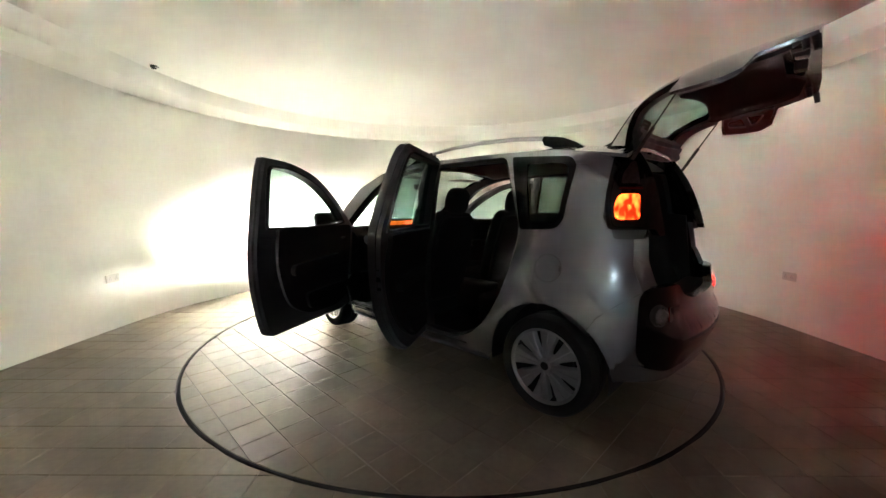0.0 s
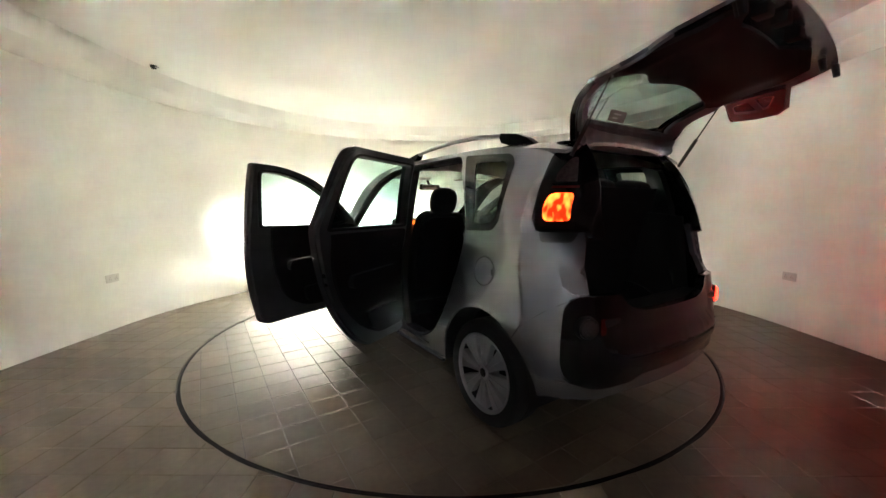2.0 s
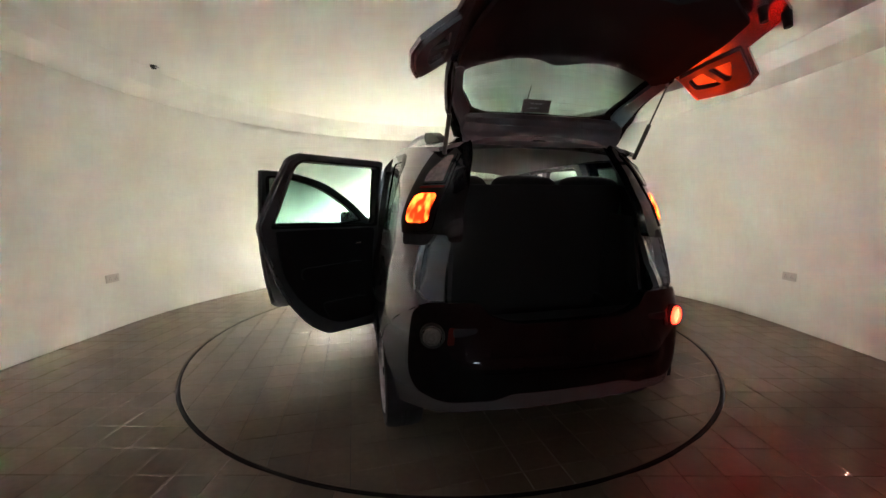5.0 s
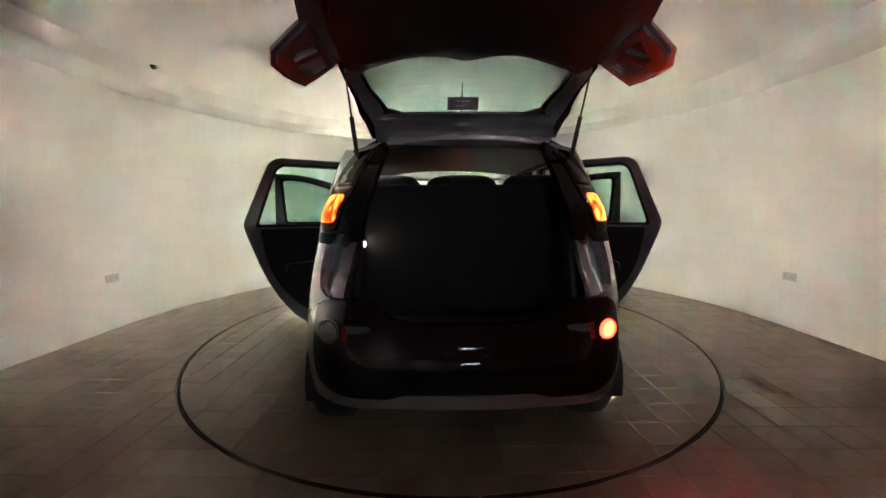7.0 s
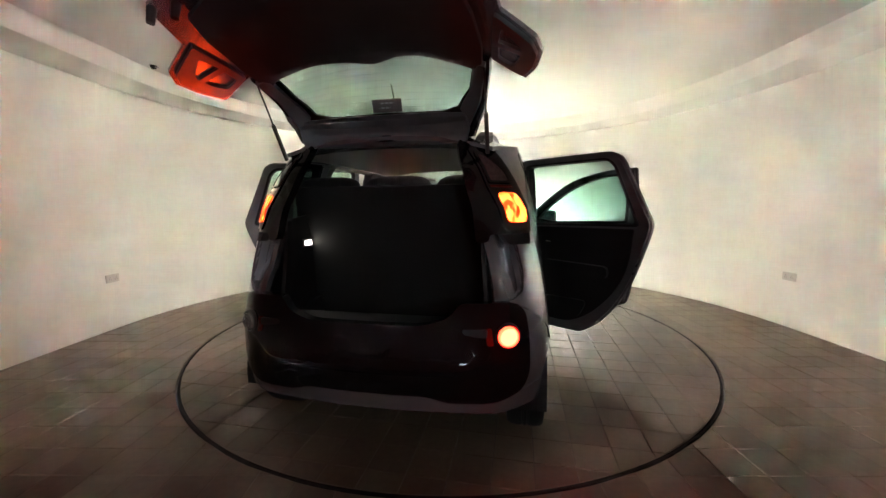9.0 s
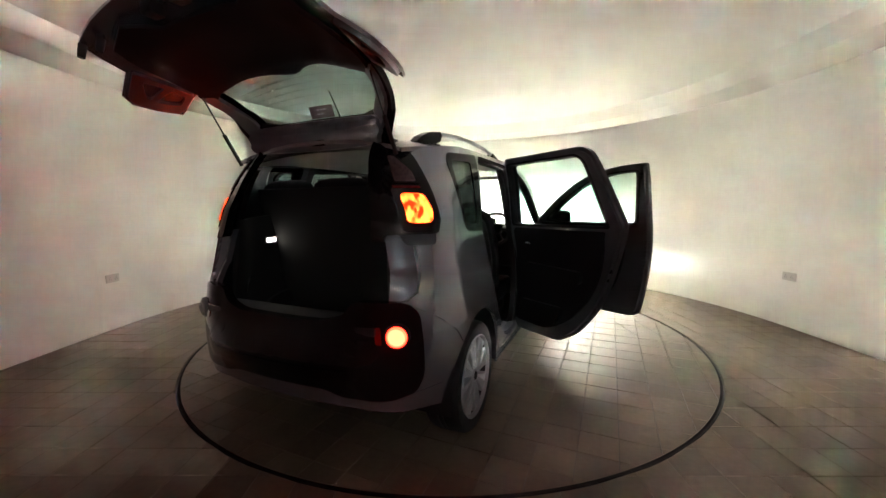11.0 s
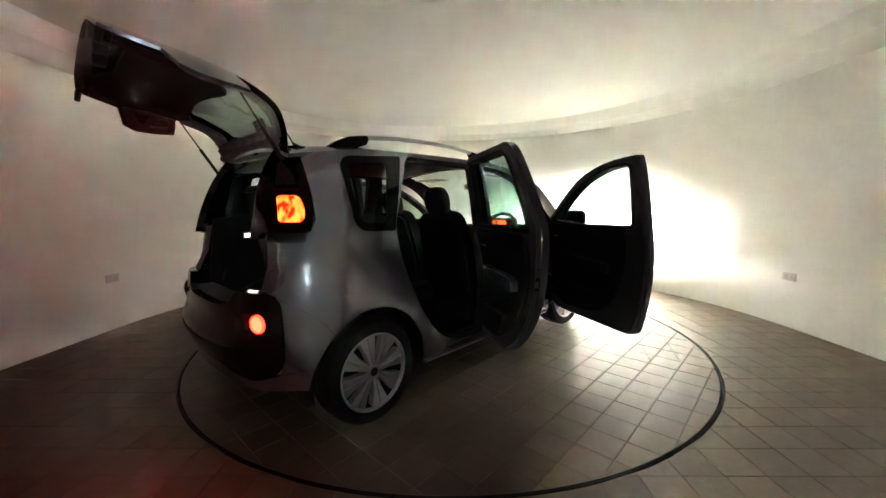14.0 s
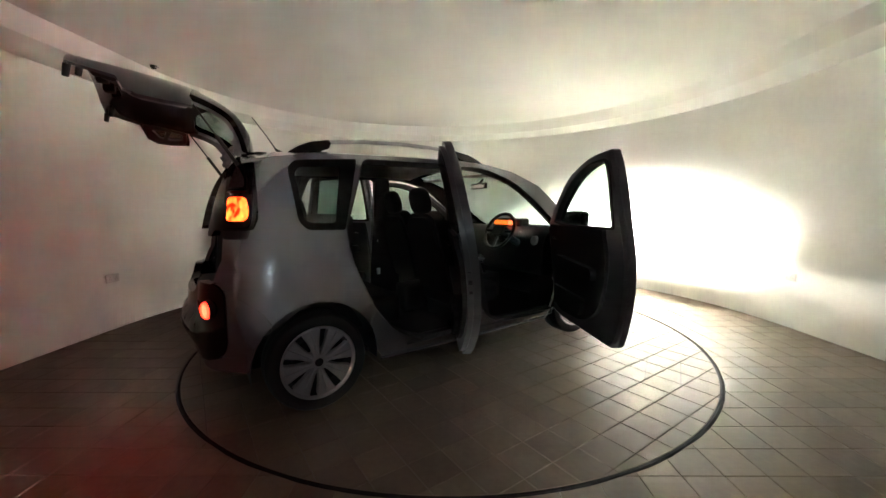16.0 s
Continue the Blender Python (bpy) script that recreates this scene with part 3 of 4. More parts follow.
    def screen(q, s, d):
        y = 1.53 + (2.80 - 1.53) * s
        z = soft(ROOF_EDGE, y, 0.04)
        w = body(min(y, 2.7), z).x - 0.02
        return Vector((w * q, y + 0.30 * (1 - q * q) * (0.15 + 0.5 * s), z + 0.07 * (1 - abs(q) ** 2.2) * (1 - 0.7 * s) - d - 0.006))

    bm = sheet([[(-0.98, 0.0), (0.98, 0.0), (0.98, 1.0), (-0.98, 1.0)]], screen, 0.005, 0.12)
    part("windscreen", bm, SCREEN, car, "large curved clear windscreen", OFF).visible_shadow = False
    bm = sheet([[(-1.0, -0.02), (1.0, -0.02), (1.0, 1.03), (-1.0, 1.03)], [(-0.93, 0.06), (-0.93, 0.93), (0.93, 0.93), (0.93, 0.06)]], lambda q, s, d: screen(q, s, d + 0.002), 0.006, 0.12)
    part("windscreen_border", bm, GLOSS_BLACK, car, "", OFF)

    def bonnet(q, s, d):
        y = 2.74 + 0.60 * s
        z = 0.995 - 0.10 * s - 0.05 * s ** 3
        w = body(min(y, 3.28), z).x + 0.003
        return Vector((w * q, y + 0.10 * (1 - q * q) * (1 - s) + 0.07 * (1 - q * q) * s, z + 0.055 * (1 - abs(q) ** 2.5) - d))

    bm = sheet([[(-1, 0), (1, 0), (1, 1), (-1, 1)]], bonnet, 0.02, 0.12)
    part("bonnet", bm, SILVER, car, "silver bonnet", OFF)
    for side in (1, -1):
        bm = sheet([[(3.182, 0.883), (3.35, 0.865), (4.35, 0.865), (4.35, 0.52), (3.202, 0.50)], rounded([(3.225, 0.625), (3.58, 0.625), (3.58, 0.775), (3.225, 0.775)]), [(3.215, 0.588), (3.325, 0.588), (3.325, 0.620), (3.215, 0.620)]], skin(side), 0.02, 0.09)
        part("front_panel", bm, SILVER, car, "", OFF)
    bm = bmesh.new()
    for side in (1, -1):
        sheet([rounded([(3.12, 0.515, 0.0), (4.36, 0.515, 0.0), (4.36, 0.22, 0.0), (3.12, 0.26, 0.0)])], skin(side, -0.003), 0.03, 0.1, bm)
    part("front_bumper", bm, SILVER_SHADED, car, "silver front bumper", OFF)
    for side in (1, -1):
        # headlamp: bulb plate in a black housing, clear cover
        m = OFF @ pose(side * 0.585, 3.33, 0.70, 0, 0, -side * 6)
        bm = bmesh.new()
        hole = [(0.078 * math.cos(2 * math.pi * k / 32), 0.022 + 0.032 * math.sin(2 * math.pi * k / 32)) for k in range(32)]
        sheet([[(-0.13, -0.075), (0.13, -0.075), (0.13, 0.075), (-0.13, 0.075)], hole], lambda u, v, d: Vector((u, 0.05 - d, v)), 0.02, 1.0, bm)
        for x0, x1, z0, z1 in ((-0.13, -0.115, -0.075, 0.075), (0.115, 0.13, -0.075, 0.075), (-0.115, 0.115, 0.06, 0.075), (-0.115, 0.115, -0.075, -0.06)):
            box(bm, x0, x1, -0.14, 0.03, z0, z1)
        box(bm, -0.13, 0.13, -0.155, -0.14, -0.075, 0.075)
        lamp = part("headlight", bm, PLASTIC, car, "lit headlight in a black housing", m)
        bm = bmesh.new()
        box(bm, -0.065, 0.065, -0.10, -0.09, 0.004, 0.036)
        part("bulb", bm, LAMP_WHITE, lamp, "bright white lamp")
        bm = bmesh.new()
        box(bm, -0.04, 0.04, -0.045, -0.035, -0.010, 0.002)
        part("reflector", bm, LAMP_WIDE, lamp, "bright white reflector strip")
        bm = bmesh.new()
        revolve(bm, [(0, 0), (0.022, 0.0), (0.022, -0.008), (0, -0.008)], 24, pose(side * 0.03, 0.054, 0.048, -90, 0, 0))
        part("side_light", bm, LAMP_SIDE, lamp, "white side light")
        # added slit lamp: stands in for the headlight's low fan towards the outer side
        f = Matrix.Translation(body(3.27, 0.605, -0.004, side)) @ pose(0, 0, 0, 0, 0, -side * 36) @ pose(0, 0, 0, -4.5, 0, 0)
        bm = bmesh.new()
        for z0, z1 in ((0.0045, 0.011), (-0.011, -0.0045)):
            box(bm, -0.045, 0.045, -0.064, 0.0, z0, z1)
        box(bm, -0.045, 0.045, -0.070, -0.064, -0.011, 0.011)
        for x0, x1 in ((-0.049, -0.045), (0.045, 0.049)):
            box(bm, x0, x1, -0.070, 0.0, -0.011, 0.011)
        fan = part("cornering_lamp", bm, PLASTIC, car, "added slit lamp throwing the headlight's side streak", OFF @ f)
        bm = bmesh.new()
        box(bm, -0.016, 0.016, -0.0635, -0.060, -0.003, 0.003)
        part("bulb", bm, LAMP_FAN, fan, "bright white lamp")
        bm = bmesh.new()
        box(bm, -0.118, 0.118, 0.062, 0.066, -0.072, 0.072)
        part("cover", bm, CLEAR, lamp, "clear cover").visible_shadow = False
    # black tail surround, rear bumper, its insert and the loading sill
    for side in (1, -1):
        bm = sheet([rounded([(-0.315, 1.135, 0.03), (-0.28, 1.30, 0.05), (-0.285, 1.545, 0.05), (-0.36, 1.60, 0.02), (-0.43, 1.59, 0.02), (-0.51, 1.50, 0.05), (-0.59, 1.35, 0.05), (-0.66, 1.10, 0.03), (-0.60, 1.10, 0.03), (-0.58, 1.135, 0.03)])],
                   skin(side, 0.003), 0.045, 0.06)
        part("tail_surround", bm, GLOSS_BLACK, car, "gloss black pillar around the tail lamp", OFF)
        bm = sheet([rounded([(-0.335, 1.15, 0.03), (-0.305, 1.30, 0.05), (-0.305, 1.42, 0.05), (-0.36, 1.545, 0.04), (-0.43, 1.55, 0.04), (-0.485, 1.36, 0.02), (-0.50, 1.15, 0.03)])], skin(side, 0.009), 0.03, 0.05)
        tail = part("tail_lamp", bm, GLOSS_BLACK, car, "upright tail lamp with its lower half lit orange", OFF)
        bm = sheet([rounded([(-0.345, 1.188, 0.05), (-0.330, 1.25, 0.03), (-0.340, 1.326, 0.04), (-0.455, 1.326, 0.025), (-0.467, 1.188, 0.025)], 0.02)], skin(side, 0.014), 0.010, 0.03)
        part("lit_lens", bm, LAMP_ORANGE, tail, "glowing orange lens")
        bm = sheet([rounded([(-0.335, 1.372, 0.01), (-0.325, 1.43, 0.05), (-0.375, 1.525, 0.03), (-0.42, 1.53, 0.03), (-0.465, 1.372, 0.01)])], skin(side, 0.012), 0.01, 0.04)
        part("upper_lens", bm, LENS_SMOKE, tail, "unlit smoked lens")
        bm = sheet([[(-0.34, 1.350), (-0.34, 1.362), (-0.47, 1.362), (-0.47, 1.350)]], skin(side, 0.010), 0.008, 0.05)
        part("divider", bm, LENS_RED, tail, "red strip")
        # silver pillar between lamp and bumper turns into the opening
        bm = sheet([[(-0.43, 0.85), (-0.425, 1.14), (-0.600, 1.14), (-0.615, 0.95), (-0.64, 0.825), (-0.53, 0.825)]], lambda u, z, d: body(u, z, d + 0.052 - 0.026 * min(1.0, max(0.0, (0.935 - z) / 0.10)) + 0.010 * min(1.0, max(0.0, (z - 0.935) / 0.015)), side), 0.03, 0.03)
        pillar = part("gate_pillar", bm, SILVER, car, "recessed silver pillar beside the boot opening", OFF)
        edge = [(-0.545, 0.842), (-0.49, 0.875), (-0.462, 0.95), (-0.452, 1.10), (-0.452, 1.14)]
        bm = sheet([edge + [(u + 0.012, z) for u, z in edge[::-1]]], skin(side, -0.010), 0.050, 0.05)
        part("pillar_return", bm, SILVER_SHADED, pillar, "silver return of the body edge")
        bm = sheet([rounded([(-0.35, 1.085), (-0.33, 1.15), (-0.53, 1.15), (-0.50, 1.085)], 0.02)], skin(side, 0.001), 0.04, 0.05)
        part("lamp_foot", bm, PLASTIC, tail, "black foot of the tail lamp")
        lens = [(-0.335, 1.372, 0.01), (-0.325, 1.43, 0.05), (-0.375, 1.525, 0.03), (-0.42, 1.53, 0.03), (-0.465, 1.372, 0.01)]
        inner = [(-0.347, 1.382, 0.01), (-0.340, 1.43, 0.05), (-0.380, 1.508, 0.03), (-0.412, 1.512, 0.03), (-0.450, 1.382, 0.01)]
        bm = sheet([rounded(lens), rounded(inner)], skin(side, 0.0145), 0.004, 0.05)
        part("lens_border", bm, GLOSS_BLACK, tail, "black border of the lens")
    bm = bmesh.new()
    low = [(-0.40, 0.44), (-0.52, 0.42), (-0.64, 0.388), (-0.87, 0.386), (-0.97, 0.419), (-1.40, 0.424), (-1.40, 0.342), (-0.9, 0.332), (-0.6, 0.325), (-0.40, 0.335)]
    for side in (1, -1):
        sheet([low], skin(side, 0.004), 0.03, 0.06, bm)
    bmesh.ops.remove_doubles(bm, verts=bm.verts, dist=0.0005)
    val = bmesh.new()
    for side in (1, -1):
        sheet([[(-0.60, 0.36), (-1.40, 0.36), (-1.40, 0.310), (-0.70, 0.310)]], skin(side, -0.08), 0.02, 0.1, val)
    part("rear_valance", val, PLASTIC, car, "black plastic valance under the bumper", OFF)
    part("bumper_lip", bm, SILVER, car, "silver lower lip of the rear bumper", OFF)
    bm = bmesh.new()
    def bulge(u, z):
        """The middle of the bumper stands out as a rounded shelf between the lamp pods."""
        k = min(1.0, max(0.0, (-0.70 - u) / 0.12))
        h = min(1.0, max(0.0, (0.625 - z) / 0.05)) * min(1.0, max(0.0, (z - 0.40) / 0.12))
        return 0.035 * k * k * (3 - 2 * k) * h * h * (3 - 2 * h)

    insert = rounded([(-0.505, 0.79, 0.05), (-0.56, 0.835, 0.04), (-0.80, 0.835, 0.03), (-0.86, 0.77, 0.08), (-0.98, 0.735, 0.05), (-1.40, 0.735, 0), (-1.40, 0.419, 0), (-0.97, 0.414, 0.03), (-0.87, 0.381, 0.03), (-0.64, 0.384, 0.05), (-0.53, 0.43, 0.05), (-0.50, 0.50, 0.05)])
    for side in (1, -1):
        sheet([insert], lambda u, z, d: body(u, z, d - 0.012 - bulge(u, z), side), 0.05, 0.035, bm)
    bumper = part("rear_bumper", bm, GLOSS_BLACK, car, "gloss black rear bumper", OFF)
    bm = bmesh.new()
    for side in (1, -1):
        sheet([[(-0.84, 0.530), (-1.40, 0.530), (-1.40, 0.522), (-0.86, 0.522)]], lambda u, z, d: body(u, z, d - 0.018 - bulge(u, z), side), 0.012, 0.06, bm)
    part("bumper_ledge", bm, GLOSS_BLACK, bumper, "glossy crease along the bumper")
    for side, mat, label in ((1, LAMP_RED, "lit red fog lamp"), (-1, LENS_CLEAR, "unlit clear reversing lamp")):
        c = body(-0.618, 0.69, -0.020, side)
        out = Vector((side * 0.36, -0.93, 0))
        m = Matrix.Translation(c) @ out.to_track_quat("Z", "Y").to_matrix().to_4x4()
        bm = bmesh.new()
        if side > 0:
            revolve(bm, [(0.037, -0.02), (0.038, 0.012), (0.040, 0.017), (0.044, 0.014), (0.046, 0.004), (0.046, -0.03)], 32, m)
            lens = part("fog_lamp", bm, LENS_LIT, bumper, label)
            bm = bmesh.new()
            revolve(bm, [(0.0, 0.013), (0.020, 0.012), (0.0378, 0.008), (0.0378, -0.022), (0.0, -0.022)], 32, m)
            part("bulb", bm, mat, lens, "bright red lamp")
        else:
            revolve(bm, [(0.0, 0.02), (0.024, 0.019), (0.041, 0.014), (0.046, 0.004), (0.046, -0.035)], 32, m)
            lens = part("reversing_lamp", bm, mat, bumper, label)
            bm = bmesh.new()
            revolve(bm, [(0.010, 0.0215), (0.014, 0.0235), (0.018, 0.0205)], 24, m)
            revolve(bm, [(0.026, 0.0195), (0.029, 0.0205), (0.032, 0.0175)], 24, m)
            part("lens_ring", bm, LENS_CLEAR, lens, "bright moulded rings in the lens")
        bm = bmesh.new()
        revolve(bm, [(0.046, 0.0), (0.050, 0.007), (0.056, 0.003), (0.062, -0.035), (0.046, -0.035)], 32, m, True)
        part("bezel", bm, PLASTIC, lens, "round black bezel")
        bm = bmesh.new()
        sheet([rounded([(-0.685, 0.650, 0.01), (-0.685, 0.730, 0.01), (-0.715, 0.728, 0.01), (-0.715, 0.652, 0.01)])], skin(side, 0.016), 0.008, 0.04, bm)
        part("reflector", bm, LENS_RED, bumper, "dark red reflector")
    bm = bmesh.new()
    box(bm, -0.56, 0.56, -0.60, -0.42, 0.685, 0.725, 0.012)
    part("loading_sill", bm, PLASTIC, car, "black plastic loading sill", OFF)


def build_underbody(car):
    bm = bmesh.new()
    box(bm, -0.66, 0.66, -0.45, 0.30, 0.44, 0.475, 0.01)
    part("boot_floor", bm, CARPET, car, "black carpeted boot floor", OFF)
    bm = bmesh.new()
    box(bm, -0.70, 0.70, 0.36, 2.55, 0.255, 0.285, 0.01)
    part("cabin_floor", bm, CARPET, car, "black carpeted cabin floor", OFF)
    bm = bmesh.new()
    box(bm, -0.52, 0.52, -0.22, 3.2, 0.20, 0.25, 0.02)
    box(bm, -0.18, 0.10, -0.34, -0.1, 0.22, 0.36, 0.05, 3)
    part("underbody", bm, PLASTIC, car, "dark underbody", OFF)
    bm = bmesh.new()
    for side in (1, -1):
        tube(bm, [(side * 0.5, 0, 0.28), (side * 0.72, 0, 0.30)], 0.04, 12)
    tube(bm, [(-0.55, 0.05, 0.27), (0.55, 0.05, 0.27)], 0.045, 12)
    part("axle", bm, STEEL, car, "", OFF)
    for side in (1, -1):
        # boot side trim with the lamp on the left
        bm = bmesh.new()
        pts = [(-0.47, 0.47), (0.30, 0.47), (0.34, 1.20), (0.20, 1.22), (-0.10, 1.22), (-0.40, 1.19)]
        sheet([pts], lambda u, z, d: Vector((side * (0.60 - 0.04 * math.sin((z - 0.45) * 2.2) ** 2 + d - (0.05 if u < -0.35 else 0.0)), u, z)), 0.02, 0.06, bm)
        trim = part("boot_trim", bm, TRIM, car, "black plastic boot side trim", OFF)
        if side < 0:
            bm = bmesh.new()
            box(bm, -0.575, -0.548, -0.185, -0.115, 1.04, 1.068, 0.004)
            part("boot_lamp", bm, LAMP_BOOT, trim, "small lit white boot lamp")
            bm = bmesh.new()
            box(bm, -0.58, -0.551, -0.20, -0.10, 1.03, 1.078, 0.004)
            part("lamp_frame", bm, PLASTIC, trim)
    bm = bmesh.new()
    sheet([[(-0.46, 1.582), (0.46, 1.582), (0.44, 1.615), (-0.44, 1.615)]], lambda u, z, d: Vector((u, -0.30 + 0.3 * (z - 1.5) + d + 0.06 * (u / 0.5) ** 2, z + 0.02 * (1 - (u / 0.46) ** 2))), 0.05, 0.1, bm)
    part("tailgate_header", bm, GLOSS_BLACK, car, "black header over the boot opening", OFF)


# ---------------------------------------------------------------- wheels
def build_wheels(car):
    tyre = bmesh.new()
    revolve(tyre, [(0.222, 0.085), (0.262, 0.102), (0.292, 0.096), (0.304, 0.080), (0.308, 0.05), (0.3085, 0.02), (0.304, 0.018), (0.304, 0.010), (0.3085, 0.008),
                   (0.3085, -0.008), (0.304, -0.010), (0.304, -0.018), (0.3085, -0.02), (0.308, -0.05), (0.304, -0.080), (0.292, -0.096), (0.262, -0.102), (0.222, -0.085)], 64, Matrix(), True)
    tyre_me = mesh_of(tyre, "tyre", TYRE)
    rim = bmesh.new()
    revolve(rim, [(0.224, 0.086), (0.224, 0.090), (0.231, 0.096), (0.226, 0.100), (0.216, 0.094), (0.211, 0.080)], 64)
    # barrel split from the rim, darkened as the shaded depth behind the spokes
    barrel = bmesh.new()
    revolve(barrel, [(0.2105, 0.079), (0.206, 0.06), (0.200, -0.02), (0.21, -0.08), (0.224, -0.088)], 64)
    barrel_me = mesh_of(barrel, "barrel", ALLOY_DARK)
    revolve(rim, [(0.0, 0.088), (0.030, 0.088), (0.034, 0.082), (0.058, 0.075), (0.066, 0.06), (0.066, 0.02), (0, 0.02)], 40)
    for k in range(8):
        # broad fan-shaped spokes with a shallow crease along the middle
        m = pose(0, 0, 0, 0, 0, 45 * k + 22.5)
        spoke = ((0.045, 0.0175), (0.085, 0.024), (0.13, 0.034), (0.18, 0.050), (0.221, 0.064))
        rows = []
        for r, w in spoke:
            zf = 0.083 + 0.006 * math.sin((r - 0.045) / 0.176 * math.pi)
            cross = ((-w, zf - 0.045), (-w, zf - 0.005), (-w + 0.005, zf), (-0.004, zf - 0.001), (0, zf - 0.011 * min(1, r / 0.1)), (0.004, zf - 0.001), (w - 0.005, zf), (w, zf - 0.005), (w, zf - 0.045))
            rows.append([rim.verts.new(m @ Vector((r, y, z))) for y, z in cross])
        for p, q in zip(rows, rows[1:]):
            for i in range(len(p) - 1):
                rim.faces.new((p[i], q[i], q[i + 1], p[i + 1]))
    rim_me = mesh_of(rim, "rim", ALLOY)
    disc = bmesh.new()
    revolve(disc, [(0, 0.0), (0.14, 0.0), (0.14, -0.02), (0, -0.02)], 40)
    revolve(disc, [(0.0, -0.03), (0.206, -0.03), (0.206, -0.05), (0, -0.05)], 40)
    disc_me = mesh_of(disc, "brake_disc", ALLOY_DARK)
    cap = bmesh.new()
    revolve(cap, [(0, 0.094), (0.020, 0.093), (0.026, 0.088), (0.026, 0.08)], 24)
    cap_me = mesh_of(cap, "hub_cap", PLASTIC)
    bolt = bmesh.new()
    revolve(bolt, [(0, 0.084), (0.008, 0.083), (0.010, 0.078), (0.010, 0.06)], 12)
    bolt_me = mesh_of(bolt, "wheel_bolt", STEEL)
    for side in (1, -1):
        for y in (0.0, WHEELBASE):
            wheel = new("wheel")
            wheel.parent = car
            wheel.matrix_basis = OFF @ pose(side * 0.735, y, WHEEL_R, 0, side * 90, 0 if y < 1 else (-5 if side > 0 else -5)) @ pose(0, 0, 0, 0, 0, random.uniform(0, 40))
            for name, me in (("tyre", tyre_me), ("rim", rim_me), ("barrel", barrel_me), ("brake_disc", disc_me), ("hub_cap", cap_me)):
                ob = new(name, me)
                ob.parent = wheel
            for k in range(4):
                ob = new("wheel_bolt", bolt_me)
                ob.parent = wheel
                ob.location = (0.046 * math.cos(math.radians(90 * k + 45)), 0.046 * math.sin(math.radians(90 * k + 45)), 0)
            tagged(wheel, "alloy wheel with eight broad silver spokes")


# ---------------------------------------------------------------- doors
def build_door(car, side, front, angle):
    outline, glass_loop = (FRONT_DOOR, FRONT_GLASS) if front else (REAR_DOOR, REAR_GLASS)
    hinge = Vector((side * 0.80, 2.27 if front else 1.125, 0.0))
    at = OFF @ Matrix.Translation(hinge) @ pose(0, 0, 0, 0, 0, side * angle)
    lo, gl = rounded(outline), rounded(glass_loop)
    grow = lambda loop, k, dz=0.0: [(( p[0] - c[0]) * k + c[0], (p[1] - c[1]) * k + c[1] + dz) for c in [(sum(q[0] for q in loop) / len(loop), sum(q[1] for q in loop) / len(loop))] for p in loop]
    # skin in the darkened silver: the open door's shade is in its colour
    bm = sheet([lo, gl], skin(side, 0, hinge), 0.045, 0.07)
    door = part("front_door" if front else "rear_door", bm, SILVER_SHADED, car, "open silver door with black inner trim", at)
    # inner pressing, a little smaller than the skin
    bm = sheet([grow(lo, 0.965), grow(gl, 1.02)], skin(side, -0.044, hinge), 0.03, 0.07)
    part("inner_frame", bm, SILVER_SHADED, door, "silver inner door frame")
    # black frame round the glass, outside and inside
    bm = sheet([grow(gl, 1.05), grow(gl, 0.985)], skin(side, 0.003, hinge), 0.084, 0.08)
    part("window_frame", bm, SEAL, door, "black window frame")
    bm = sheet([gl], skin(side, -0.028, hinge), 0.004, 0.1)
    pane = part("window_glass", bm, WINDOW, door, "green tinted door glass")
    pane.visible_shadow = False
    # inner trim
    if front:
        trim = [(1.29, 1.10, 0.02), (2.20, 1.10, 0.04), (2.25, 0.90, 0.05), (2.22, 0.42, 0.08), (2.0, 0.35, 0.08), (1.62, 0.36, 0.1), (1.42, 0.47, 0.16), (1.33, 0.75, 0.2)]
        rest = [(1.45, 0.80, 0.05), (2.05, 0.84, 0.05), (2.05, 0.76, 0.04), (1.45, 0.71, 0.04)]
        pocket = [(1.62, 0.40, 0.05), (2.12, 0.40, 0.05), (2.16, 0.56, 0.05), (1.6, 0.54, 0.05)]
        grip = (2.10, 0.98)
    else:
        trim = [(0.28, 1.10, 0.02), (1.06, 1.10, 0.03), (1.08, 0.36, 0.06), (0.74, 0.35, 0.1), (0.58, 0.44, 0.12), (0.43, 0.60, 0.15), (0.33, 0.80, 0.15)]
        rest = [(0.45, 0.82, 0.05), (0.95, 0.84, 0.05), (0.95, 0.76, 0.04), (0.45, 0.73, 0.04)]
        pocket = [(0.66, 0.40, 0.05), (1.0, 0.40, 0.05), (1.02, 0.54, 0.05), (0.60, 0.54, 0.05)]
        grip = (0.93, 0.98)
    bm = sheet([rounded(trim)], lambda u, z, d: body(u, z, 0.072 + d + 0.012 * math.exp(-((z - 1.05) / 0.06) ** 2), side) - hinge, 0.028, 0.07)
    panel = part("door_trim", bm, TRIM, door, "black plastic inner door trim")
    bm = sheet([rounded(rest)], lambda u, z, d: body(u, z, 0.095 + d, side) - hinge, 0.05, 0.1)
    part("armrest", bm, PLASTIC, panel, "padded black armrest")
    bm = sheet([rounded(pocket)], lambda u, z, d: body(u, z, 0.095 + d, side) - hinge, 0.035, 0.1)
    part("door_pocket", bm, PLASTIC, panel, "black door pocket")
    u, z = grip
    bm = bmesh.new()
    tube(bm, [body(u - 0.03, z, 0.11, side) - hinge, body(u, z + 0.006, 0.125, side) - hinge, body(u + 0.035, z, 0.108, side) - hinge], [0.006, 0.010, 0.006], 8)
    part("inner_handle", bm, CHROME, panel, "chrome inner door handle")
    # outer handle, latch and hinges
    hy = 1.27 if front else 0.33
    bm = bmesh.new()
